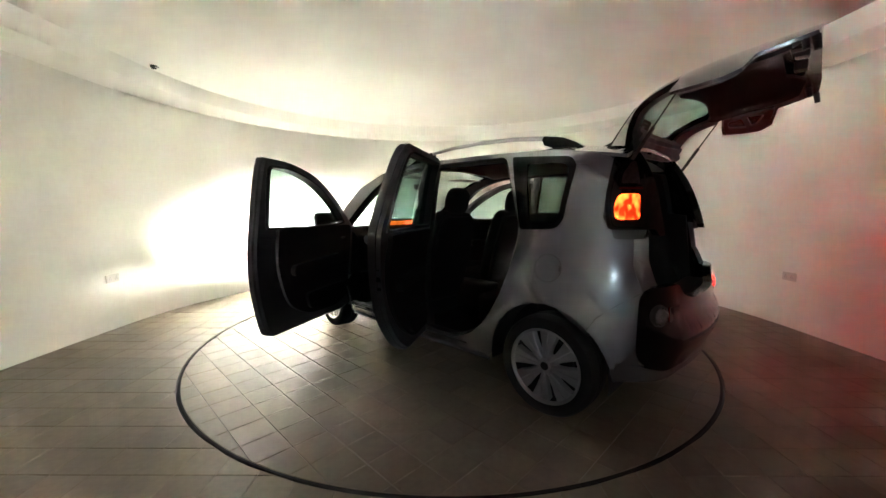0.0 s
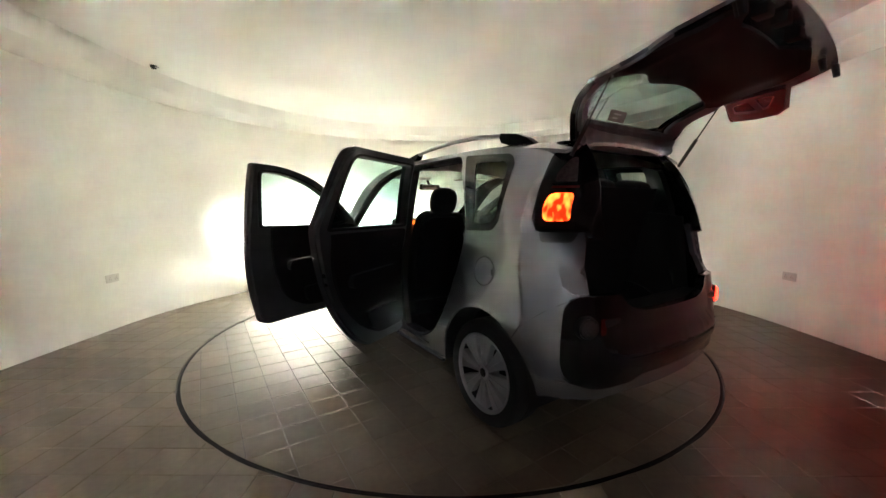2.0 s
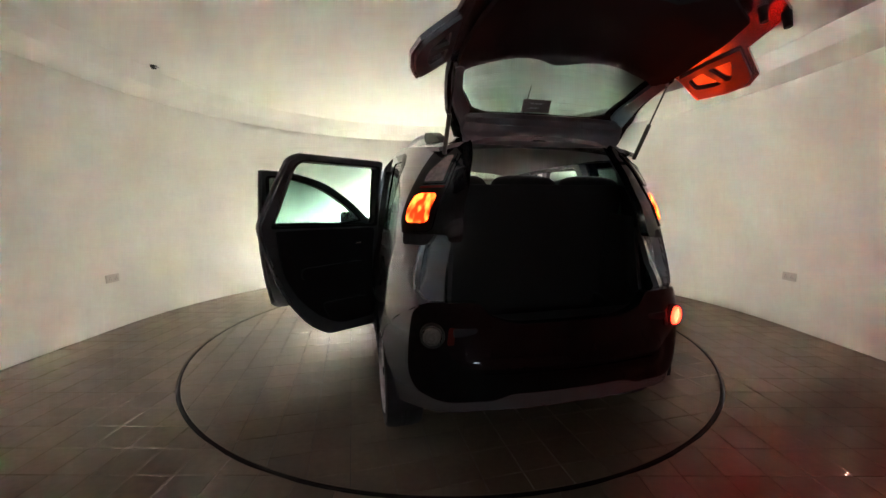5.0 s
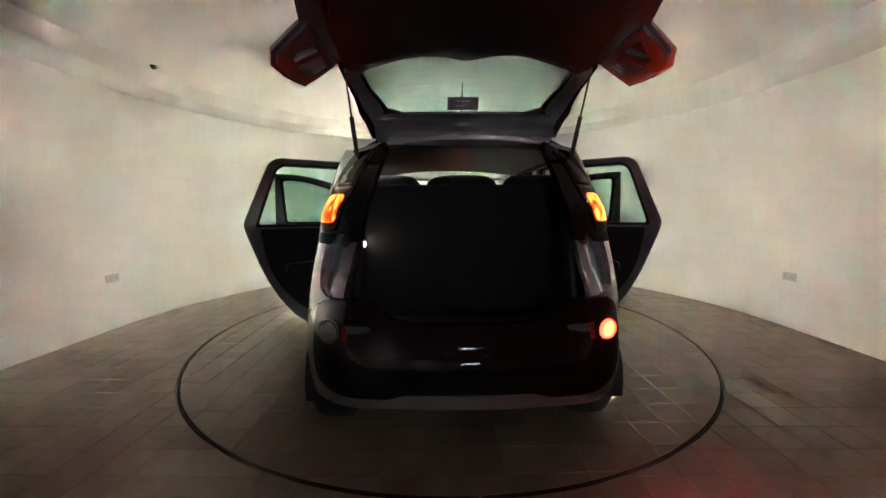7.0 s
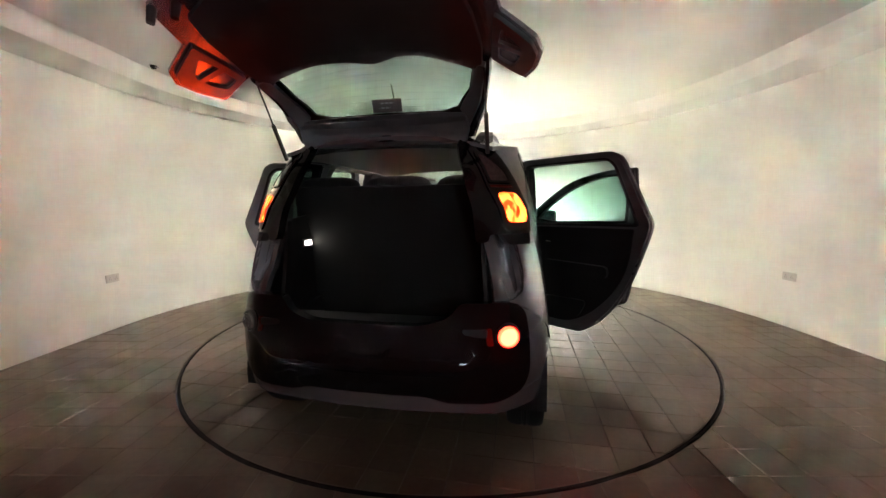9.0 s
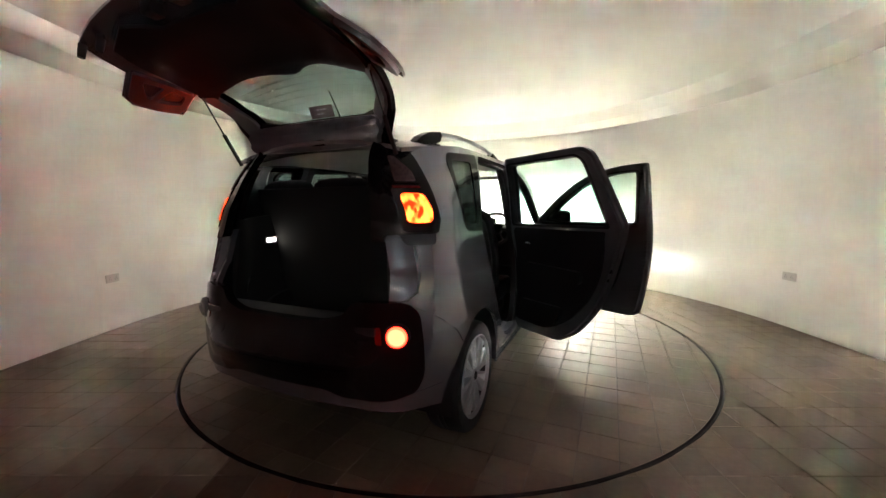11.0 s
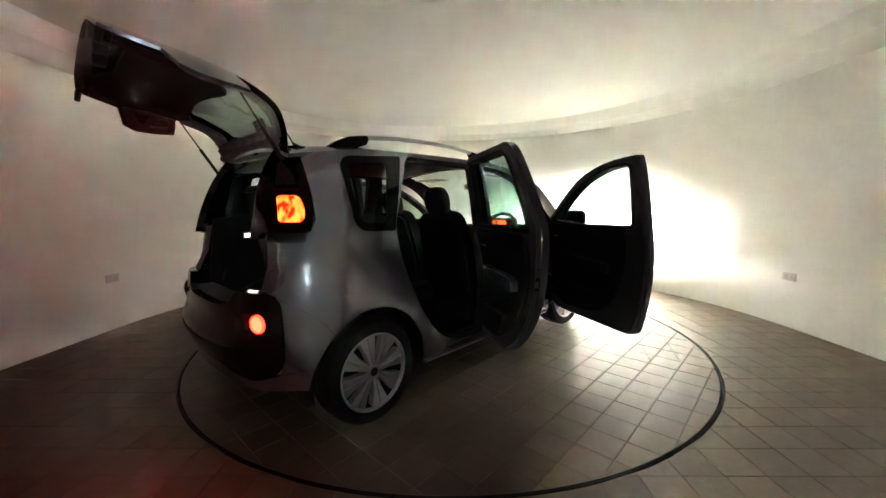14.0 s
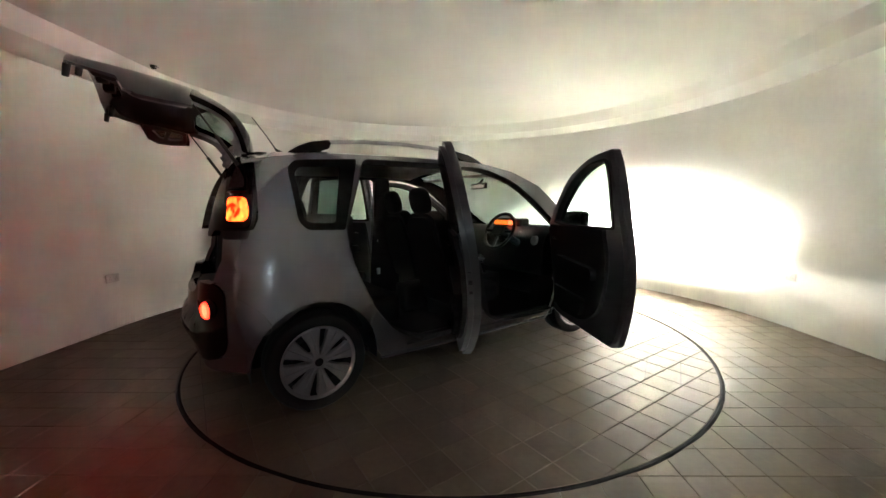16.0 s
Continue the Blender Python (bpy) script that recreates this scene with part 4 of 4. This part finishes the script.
    tube(bm, [body(hy, 0.965, -0.005, side) - hinge, body(hy + 0.03, 0.965, -0.04, side) - hinge, body(hy + 0.15, 0.965, -0.042, side) - hinge, body(hy + 0.19, 0.965, -0.005, side) - hinge], 0.012, 8)
    part("outer_handle", bm, SILVER, door, "body-coloured pull handle")
    ly = (1.190, 0.86) if front else (0.283, 0.86)
    for dz, h in ((0.0, 0.03), (-0.07, 0.018), (0.05, 0.010)):
        c = body(ly[0] - (0.0 if front else 0.33 * dz), ly[1] + dz, 0.050, side) - hinge
        bm = bmesh.new()
        box(bm, c.x - 0.016, c.x + 0.016, c.y - 0.012, c.y + 0.02, c.z - h, c.z + h, 0.004)
        part("door_latch", bm, PLASTIC, door, "dark door latch")
    for hz in (0.55, 0.92):
        bm = bmesh.new()
        box(bm, -0.03, 0.03, -0.04, 0.05, hz - 0.035, hz + 0.035, 0.006)
        part("hinge", bm, STEEL, door)
    if front:
        bm = bmesh.new()
        c = body(2.10, 1.15, -0.115, side) - hinge
        box(bm, -0.11, 0.11, -0.06, 0.06, -0.072, 0.072, 0.055, 6)
        folded = Matrix.Translation(c) @ pose(0, 0, 0, 0, 0, -side * 62)
        bmesh.ops.transform(bm, matrix=folded, verts=bm.verts)
        pod = part("door_mirror", bm, GLOSS_BLACK, door, "black door mirror")
        bm = bmesh.new()
        box(bm, -0.085, 0.085, -0.062, -0.057, -0.055, 0.055, 0.004)
        bmesh.ops.transform(bm, matrix=folded, verts=bm.verts)
        part("mirror_glass", bm, CHROME, pod, "mirror glass")
        bm = bmesh.new()
        a = body(2.13, 1.13, 0.0, side) - hinge
        tube(bm, [a, (a + c) * 0.5 - Vector((0, 0, 0.03)), c - Vector((side * 0.05, 0, 0.05))], 0.025, 10)
        part("mirror_arm", bm, PLASTIC, pod)
    return door


# ---------------------------------------------------------------- tailgate
# open gate: profile of the outer skin from the hinge to the lower edge, in car space
GATE = ((-0.10, -0.190, 1.565), (0.0, -0.195, 1.665), (0.10, -0.212, 1.765), (0.22, -0.265, 1.872), (0.35, -0.375, 1.955), (0.50, -0.520, 2.015), (0.66, -0.690, 2.050), (0.82, -0.860, 2.075), (1.0, -1.050, 2.100))


def gate(x, s, d):
    y = soft([(g[0], g[1]) for g in GATE], s, 0.05)
    z = soft([(g[0], g[2]) for g in GATE], s, 0.05)
    y2, z2 = soft([(g[0], g[1]) for g in GATE], s + 0.02, 0.05), soft([(g[0], g[2]) for g in GATE], s + 0.02, 0.05)
    t = Vector((0, y2 - y, z2 - z)).normalized()
    n = Vector((0, t.z, -t.y))            # inwards
    if n.z > 0:
        n = -n
    ax = abs(x)
    drop = 0.125 * (ax / 0.55) ** 2.2 + d
    slope = 0.125 * 2.2 / 0.55 * (ax / 0.55) ** 1.2
    p = Vector((x, y, z)) + n * drop
    p.x -= math.copysign(slope * d * 0.5, x) if x else 0
    return p


def build_tailgate(car):
    at = OFF
    half = [(0.525, 0.10), (0.54, 0.25), (0.56, 0.40), (0.565, 0.485), (0.60, 0.50), (0.678, 0.466), (0.710, 0.458), (0.752, 0.60), (0.764, 0.70), (0.738, 0.757), (0.62, 0.80), (0.60, 0.90), (0.575, 0.99), (0.45, 1.03), (0.2, 1.045)]
    outline = [(0.0, -0.06), (0.47, -0.05)] + half + [(-x, s) for x, s in half[::-1]] + [(-0.47, -0.05)]
    window_half = [(0.0, 0.098), (0.31, 0.098), (0.39, 0.125), (0.455, 0.26), (0.485, 0.42), (0.47, 0.455), (0.30, 0.475), (0.0, 0.475)]
    window = window_half + [(-x, s) for x, s in window_half[::-1][1:-1]]
    # the glazed upper half is black outside, the lower half silver
    cut = 0.50
    upper = [(0.0, -0.06), (0.47, -0.05)] + half[:4] + [(0.565, cut), (-0.565, cut)] + [(-x, s) for x, s in half[:4][::-1]] + [(-0.47, -0.05)]
    lower = [(-0.565, cut + 0.001), (0.565, cut + 0.001)] + half[4:] + [(-x, s) for x, s in half[4:][::-1]]
    bm = sheet([lower], gate, 0.014, 0.05)
    root = part("tailgate", bm, SILVER, car, "raised silver tailgate with its inside dark", at)
    bm = sheet([upper, window], gate, 0.03, 0.05)
    part("window_surround", bm, GLOSS_BLACK, root, "gloss black surround of the rear window")
    grow = lambda loop, k: [(x * k, 0.33 + (s - 0.33) * k) for x, s in loop]
    bm = sheet([grow(window, 1.03)], lambda x, s, d: gate(x, s, d + 0.006), 0.004, 0.08)
    pane = part("rear_window", bm, GATE_GLASS, root, "tinted rear window with heater lines")
    pane.visible_shadow = False
    for k in range(9):
        s = 0.125 + 0.037 * k
        w = 0.37 + 0.10 * min(1.0, k / 4)
        bm = sheet([[(-w, s), (w, s), (w, s + 0.0008), (-w, s + 0.0008)]], lambda x, s, d: gate(x, s, d + 0.0105), 0.0006, 0.1)
        part("heater_line", bm, STICKER, pane)
    bm = sheet([[(-0.083, 0.104), (0.079, 0.104), (0.079, 0.172), (-0.083, 0.172)]], lambda x, s, d: gate(x, s, d + 0.0115), 0.001, 0.1)
    sticker = part("sticker", bm, STICKER, pane, "dark sticker with unreadable print")
    bm = bmesh.new()
    for k in range(2):
        for i in range(5):
            x0 = -0.06 + 0.024 * i
            sheet([[(x0, 0.122 + 0.024 * k), (x0 + 0.018, 0.122 + 0.024 * k), (x0 + 0.018, 0.130 + 0.024 * k), (x0, 0.130 + 0.024 * k)]], lambda x, s, d: gate(x, s, d + 0.0130), 0.0006, 0.1, bm)
    part("print_bars", bm, GREY_TEXT, sticker)
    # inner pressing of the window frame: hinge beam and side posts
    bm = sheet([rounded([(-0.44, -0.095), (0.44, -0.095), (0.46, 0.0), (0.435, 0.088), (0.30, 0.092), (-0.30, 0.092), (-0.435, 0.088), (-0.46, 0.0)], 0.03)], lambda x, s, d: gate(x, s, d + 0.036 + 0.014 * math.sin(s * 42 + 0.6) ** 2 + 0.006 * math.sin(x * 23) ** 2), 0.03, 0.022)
    part("hinge_beam", bm, SILVER_SHADED, root, "silver pressed beam along the hinges")
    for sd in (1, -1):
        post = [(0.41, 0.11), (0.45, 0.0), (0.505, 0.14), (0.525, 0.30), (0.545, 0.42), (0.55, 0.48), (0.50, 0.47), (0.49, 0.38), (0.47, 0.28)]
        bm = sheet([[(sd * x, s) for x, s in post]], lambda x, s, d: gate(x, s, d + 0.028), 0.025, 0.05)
        part("side_post", bm, SILVER_SHADED, root, "silver inner post")
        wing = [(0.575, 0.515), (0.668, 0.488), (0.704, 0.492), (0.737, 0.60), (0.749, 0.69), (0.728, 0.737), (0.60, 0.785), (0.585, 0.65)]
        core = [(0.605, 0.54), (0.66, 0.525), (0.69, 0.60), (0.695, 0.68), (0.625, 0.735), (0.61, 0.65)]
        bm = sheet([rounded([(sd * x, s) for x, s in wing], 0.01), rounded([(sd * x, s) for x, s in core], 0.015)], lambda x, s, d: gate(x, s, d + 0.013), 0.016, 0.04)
        part("wing_rib", bm, SILVER_SHADED, root, "pressed rib inside the gate's wing")
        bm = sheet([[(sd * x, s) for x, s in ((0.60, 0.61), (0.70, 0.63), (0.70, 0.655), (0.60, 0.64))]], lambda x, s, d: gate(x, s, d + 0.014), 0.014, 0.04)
        part("wing_rib", bm, SILVER_SHADED, root)
    # moulded black lining with its wavy edge along the window
    lin = []
    for k in range(-12, 13):
        x = 0.53 * k / 12
        a = abs(x)
        edge = 0.455 - 0.062 * math.exp(-(a / 0.11) ** 2) + 0.02 * math.exp(-((a - 0.27) / 0.1) ** 2) - 0.06 * max(0.0, (a - 0.45) / 0.08)
        lin.append((x, edge))
    lin += [(0.545, 0.60), (0.53, 0.78), (0.50, 0.90), (0.38, 0.935), (0.30, 0.90), (0.22, 0.86), (-0.22, 0.86), (-0.30, 0.90), (-0.38, 0.935), (-0.50, 0.90), (-0.53, 0.78), (-0.545, 0.60)]
    def lining(x, s, d):
        k = min(1.0, max(0.0, (s - 0.40) / 0.12)) * min(1.0, max(0.0, (0.94 - s) / 0.12)) * min(1.0, max(0.0, (0.55 - abs(x)) / 0.12))
        return gate(x, s, 0.028 + d + 0.045 * k + 0.006 * math.sin(9 * x) * math.sin(11 * s) * k)
    bm = sheet([lin], lining, 0.018, 0.035)
    cover = part("gate_lining", bm, TRIM, root, "black moulded plastic tailgate lining")
    for x, s in ((0.0, 0.93), (-0.18, 0.92), (0.20, 0.92)):
        c = gate(x, s, 0.04)
        bm = bmesh.new()
        box(bm, c.x - 0.035, c.x + 0.035, c.y - 0.03, c.y + 0.03, c.z - 0.03, c.z + 0.02, 0.01)
        part("gate_latch" if x == 0 else "grip_recess", bm, PLASTIC, root, "dark latch of the tailgate" if x == 0 else "")
    for sd in (1, -1):
        for x, s in ((0.565, 0.975), (0.50, 0.94)):
            c = gate(sd * x, s, 0.02)
            bm = bmesh.new()
            tube(bm, [c, c + Vector((0, -0.01, -0.055))], [0.016, 0.013], 12)
            part("rubber_buffer", bm, SEAL, root, "black rubber stop")
        bm = bmesh.new()
        c = gate(sd * 0.20, 1.02, -0.004)
        revolve(bm, [(0, 0.004), (0.006, 0.003), (0.007, 0.0)], 10, Matrix.Translation(c))
        part("washer_jet", bm, PLASTIC, root)
        # gas strut: thick cylinder below, thin rod above
        a, b = Vector((sd * 0.535, -0.345, 1.515)), gate(sd * 0.548, 0.47, 0.05)
        mid = a.lerp(b, 0.50)
        bm = bmesh.new()
        tube(bm, [a, mid], 0.0105, 12)
        strut = part("gas_strut", bm, PLASTIC, car, "black gas strut holding the gate up", at)
        bm = bmesh.new()
        tube(bm, [mid, b], 0.0042, 8)
        part("rod", bm, PLASTIC, strut, "thin dark rod")
    bm = bmesh.new()
    tube(bm, [Vector((0.30, -0.245, 1.60)), Vector((0.305, -0.275, 1.66)), Vector((0.30, -0.255, 1.735))], 0.004, 6)
    part("gate_cable", bm, SEAL, root, "thin black cable")


# ---------------------------------------------------------------- roof rails, aerial, flap
def build_trimmings(car):
    for side in (1, -1):
        bm = bmesh.new()
        pts = [(0.475, 0.10, 1.685), (0.50, 0.22, 1.706), (0.515, 0.45, 1.728), (0.52, 0.75, 1.738), (0.52, 1.05, 1.732), (0.515, 1.28, 1.712), (0.51, 1.40, 1.693)]
        tube(bm, [(side * x, y, z) for x, y, z in pts], 0.014, 10)
        rail = part("roof_rail", bm, ALLOY, car, "satin silver roof rail with black feet", OFF)
        for feet in (((-0.045, 1.63), (0.01, 1.668), (0.09, 1.703), (0.21, 1.722), (0.225, 1.70), (0.21, 1.665), (0.16, 1.645)),
                     ((1.555, 1.64), (1.49, 1.675), (1.40, 1.705), (1.27, 1.726), (1.26, 1.70), (1.31, 1.665), (1.40, 1.648))):
            bm = bmesh.new()
            sheet([[(y, z) for y, z in feet]], lambda y, z, d: Vector((side * (0.465 + 0.05 * min(1, max(0, (y + 0.05) / 0.4)) + 0.022 - d), y, z - 0.004)), 0.05, 0.05, bm)
            part("rail_foot", bm, GLOSS_BLACK, rail, "black rail foot")
    bm = bmesh.new()
    tube(bm, [(0, -0.005, 1.668), (0, -0.09, 1.80), (0, -0.178, 1.92)], [0.006, 0.004, 0.003], 8)
    aerial = part("aerial", bm, SEAL, car, "thin black roof aerial", OFF)
    bm = bmesh.new()
    tube(bm, [(0, 0.03, 1.668), (0, -0.01, 1.69), (0, -0.03, 1.705)], [0.02, 0.013, 0.007], 10)
    part("aerial_foot", bm, SEAL, aerial)
    # round fuel flap on the left flank
    ring = [(-0.008 + 0.0835 * math.cos(2 * math.pi * k / 40), 0.905 + 0.079 * math.sin(2 * math.pi * k / 40)) for k in range(40)]
    bm = bmesh.new()
    tube(bm, [body(u, z, -0.001, -1) for u, z in ring + ring[:1]], 0.0028, 6)
    flap = part("fuel_flap", bm, SEAL, car, "round body-coloured fuel flap", OFF)
    bm = sheet([[(-0.008 + 0.97 * (u + 0.008), 0.905 + 0.97 * (z - 0.905)) for u, z in ring]], skin(-1, 0.0025), 0.004, 0.03)
    part("flap_lid", bm, SILVER, flap, "silver flap")
    bm = bmesh.new()
    box(bm, -0.835, -0.815, -0.093, -0.080, 0.89, 0.925, 0.004)
    part("flap_catch", bm, SEAL, flap)
    # seam between wing and bumper
    for side in (1, -1):
        bm = bmesh.new()
        tube(bm, [body(u, z, -0.0005, side) for u, z in ((-0.60, 0.838), (-0.50, 0.80), (-0.40, 0.745), (-0.30, 0.665), (-0.262, 0.60))], 0.0022, 6)
        part("bumper_seam", bm, SEAL, car, "", OFF)
        bm = bmesh.new()
        tube(bm, [body(u, z, -0.004, side) for u, z in ((0.42, 0.235), (1.0, 0.222), (2.1, 0.23))], 0.012, 8)
        part("sill_strip", bm, SILVER, car, "", OFF)


# ---------------------------------------------------------------- inside the car
def cushion(bm, x0, x1, y0, y1, z0, z1, r=0.05):
    return box(bm, x0, x1, y0, y1, z0, z1, r, 4)


def pad(bm, c, size, m=Matrix(), power=0.55):
    """A soft rounded pad."""
    n, rows = 20, 11
    rings = []
    f = lambda v: math.copysign(abs(v) ** power, v)
    for i in range(rows):
        a = -math.pi / 2 + math.pi * i / (rows - 1)
        rings.append([bm.verts.new(m @ (Vector(c) + Vector((size[0] * f(math.cos(a)) * f(math.cos(2 * math.pi * k / n)), size[1] * f(math.cos(a)) * f(math.sin(2 * math.pi * k / n)), size[2] * f(math.sin(a)))))) for k in range(n)])
    for a, b in zip(rings, rings[1:]):
        for k in range(n):
            bm.faces.new((a[k], a[(k + 1) % n], b[(k + 1) % n], b[k]))
    bmesh.ops.remove_doubles(bm, verts=bm.verts, dist=0.0005)
    bmesh.ops.recalc_face_normals(bm, faces=bm.faces)
    return bm


def build_seat(car, x, y, lean=14):
    seat = new("front_seat")
    seat.parent = car
    seat.matrix_basis = OFF @ pose(x, y, 0.29)
    tagged(seat, "black cloth front seat with headrest")
    bm = cushion(bmesh.new(), -0.25, 0.25, -0.02, 0.50, 0.12, 0.30, 0.06)
    part("seat_cushion", bm, FABRIC, seat)
    back = Matrix.Translation((0, 0.02, 0.24)) @ pose(0, 0, 0, lean, 0, 0)
    bm = bmesh.new()
    loop = rounded([(-0.24, 0.0, 0.05), (0.24, 0.0, 0.05), (0.26, 0.35, 0.1), (0.215, 0.71, 0.12), (-0.215, 0.71, 0.12), (-0.26, 0.35, 0.1)], 0.08, 6)
    extrude_loop(bm, loop, -0.06, 0.07, back @ pose(0, 0, 0, 90, 0, 0), 0.03)
    part("backrest", bm, FABRIC, seat)
    bm = bmesh.new()
    pad(bm, (0, -0.005, 0.806), (0.128, 0.060, 0.120), back, 0.72)
    part("headrest", bm, FABRIC, seat)
    for sx in (-0.06, 0.06):
        bm = bmesh.new()
        tube(bm, [back @ Vector((sx, -0.005, 0.62)), back @ Vector((sx, -0.005, 0.74))], 0.007, 8)
        part("headrest_post", bm, STEEL, seat)
    bm = bmesh.new()
    box(bm, -0.2, 0.2, 0.0, 0.42, -0.005, 0.13, 0.02)
    part("seat_base", bm, PLASTIC, seat)


BENCH_Y = 0.11


def build_cabin(car):
    build_seat(car, 0.36, 1.20)
    build_seat(car, -0.36, 1.31)
    bench = new("rear_bench")
    bench.parent = car
    bench.matrix_basis = OFF
    tagged(bench, "black cloth rear bench in three backrests")
    bm = cushion(bmesh.new(), -0.64, 0.64, BENCH_Y - 0.05, BENCH_Y + 0.57, 0.40, 0.62, 0.06)
    part("seat_cushion", bm, FABRIC, bench)
    for x0, x1 in ((-0.645, -0.21), (-0.206, 0.206), (0.21, 0.645)):
        bm = bmesh.new()
        cushion(bm, x0, x1, -0.06, 0.08, 0.0, 0.80, 0.05)
        m = Matrix.Translation((0, BENCH_Y, 0.54)) @ pose(0, 0, 0, 14, 0, 0)
        bmesh.ops.transform(bm, matrix=m, verts=bm.verts)
        part("backrest", bm, FABRIC, bench)
        bm = bmesh.new()
        c = (x0 + x1) / 2
        pad(bm, (c, 0, 0.832), (0.200 if abs(c) < 0.1 else 0.196, 0.055, 0.092))
        bmesh.ops.transform(bm, matrix=m, verts=bm.verts)
        part("headrest", bm, FABRIC, bench)
    bm = bmesh.new()
    box(bm, -0.62, 0.62, -0.075, -0.055, 0.0, 0.885, 0.01)
    bmesh.ops.transform(bm, matrix=Matrix.Translation((0, BENCH_Y, 0.54)) @ pose(0, 0, 0, 14, 0, 0), verts=bm.verts)
    part("seat_back_panel", bm, CARPET, bench)
    # dashboard
    bm = bmesh.new()
    loop = rounded([(2.15, 0.60, 0.05), (2.20, 0.98, 0.08), (2.36, 1.06, 0.10), (2.66, 1.04, 0.05), (2.66, 0.60, 0.02)], 0.05, 5)
    m = Matrix(((0, 0, 1, 0), (1, 0, 0, 0), (0, 1, 0, 0), (0, 0, 0, 1)))
    extrude_loop(bm, loop, -0.70, 0.70, m)
    dash = part("dashboard", bm, PLASTIC, car, "black dashboard with lit orange displays", OFF)
    bm = bmesh.new()
    box(bm, -0.22, 0.22, 2.36, 2.52, 1.04, 1.135, 0.03, 3)
    hood = part("display_hood", bm, PLASTIC, dash, "central display hood")
    for x0, x1 in ((-0.17, -0.065), (-0.055, 0.035), (0.05, 0.16)):
        bm = bmesh.new()
        box(bm, x0, x1, 2.352, 2.357, 1.065, 1.112, 0.001)
        part("display", bm, DIAL_ORANGE if x0 < 0.04 else DIAL_RED, hood, "orange lit display")
    for x in (-0.58, -0.12, 0.12, 0.58):
        bm = bmesh.new()
        revolve(bm, [(0.0, 0.006), (0.035, 0.008), (0.045, 0.0), (0.05, -0.02)], 24, Matrix.Translation((x, 2.19, 0.93)) @ pose(0, 0, 0, 80, 0, 0))
        part("air_vent", bm, STEEL if abs(x) > 0.3 else PLASTIC, dash, "round air vent")
    bm = bmesh.new()
    m = Matrix.Translation((0.36, 1.93, 1.03)) @ pose(0, 0, 0, 62, 0, 0)
    ring = [(0.185 * math.cos(2 * math.pi * k / 32), 0.185 * math.sin(2 * math.pi * k / 32)) for k in range(33)]
    tube(bm, [m @ Vector((a, b, 0)) for a, b in ring], 0.017, 8)
    wheel = part("steering_wheel", bm, PLASTIC, car, "black steering wheel", OFF)
    bm = bmesh.new()
    extrude_loop(bm, rounded([(-0.08, -0.06), (0.08, -0.06), (0.09, 0.05), (-0.09, 0.05)], 0.03), -0.03, 0.02, m, 0.01)
    for a in (0, 180, 270):
        c, s = math.cos(radians(a)), math.sin(radians(a))
        tube(bm, [m @ Vector((0.05 * c, 0.05 * s, -0.01)), m @ Vector((0.18 * c, 0.18 * s, 0))], 0.016, 8)
    part("wheel_hub", bm, PLASTIC, wheel)
    bm = bmesh.new()
    tube(bm, [m @ Vector((0, 0, -0.02)), m @ Vector((0, 0, -0.35))], 0.035, 10)
    part("steering_column", bm, PLASTIC, wheel)
    bm = bmesh.new()
    box(bm, 0.25, 0.262, 2.21, 2.214, 1.075, 1.09)
    part("warning_light", bm, DIAL_RED, dash, "small red warning light")
    bm = bmesh.new()
    cushion(bm, -0.125, 0.125, 1.955, 1.985, 1.455, 1.515, 0.014)
    mirror = part("rear_view_mirror", bm, PLASTIC, car, "black rear-view mirror", OFF)
    bm = bmesh.new()
    tube(bm, [(0, 1.975, 1.51), (0, 2.02, 1.555)], 0.012, 8)
    part("mirror_stem", bm, PLASTIC, mirror)
    bm = bmesh.new()
    box(bm, -0.11, 0.11, 1.951, 1.954, 1.463, 1.507)
    part("mirror_glass", bm, CHROME, mirror)
    for side in (1, -1):
        bm = bmesh.new()
        box(bm, side * 0.36 - 0.17, side * 0.36 + 0.17, 1.60, 1.78, 1.545, 1.56, 0.006)
        bmesh.ops.recalc_face_normals(bm, faces=bm.faces)
        part("sun_visor", bm, LINER, car, "folded grey sun visor", OFF)
    bm = bmesh.new()
    box(bm, -0.10, 0.10, 1.0, 2.2, 0.285, 0.55, 0.04, 3)
    console = part("centre_console", bm, PLASTIC, car, "black centre console", OFF)
    bm = bmesh.new()
    tube(bm, [(0, 2.05, 0.55), (0, 2.02, 0.66)], [0.012, 0.022], 10)
    part("gear_lever", bm, PLASTIC, console)
    bm = bmesh.new()
    box(bm, -0.72, 0.72, 2.60, 2.66, 0.28, 1.03, 0.01)
    part("bulkhead", bm, PLASTIC, car, "", OFF)


def build_car():
    car = new("car")
    tagged(car, "silver five-door compact car with all doors and tailgate open", "car")
    build_body(car)
    build_underbody(car)
    build_wheels(car)
    build_door(car, 1, True, 62)
    build_door(car, -1, True, 66)
    build_door(car, 1, False, 57.5)
    build_door(car, -1, False, 60)
    build_tailgate(car)
    build_trimmings(car)
    build_cabin(car)
    return car


build_room()
build_sockets()
car = build_car()
floor = build_floor()
turntable = build_turntable()
tiles(turntable, True, RING_R - 0.0185, 0.01, 0.02, -2.4, 2.4, -2.4, 2.4, lambda x, y: -math.hypot(x, y - 0.3) + 0.5 * y, "rest of the turntable's tiles")
tiles(floor, False, RING_R + 0.0105, 0.093, 0.013, -WALL_R, WALL_R, BACK_Y, WALL_R, lambda x, y: abs(y + 2.2), "rest of the floor's tiles")


def motions():
    rows = [(k / 2, pose(0, 0, 0, 0, 0, turn(k / 2))) for k in range(33)]
    walk(turntable, rows)
    walk(car, rows)


motions()
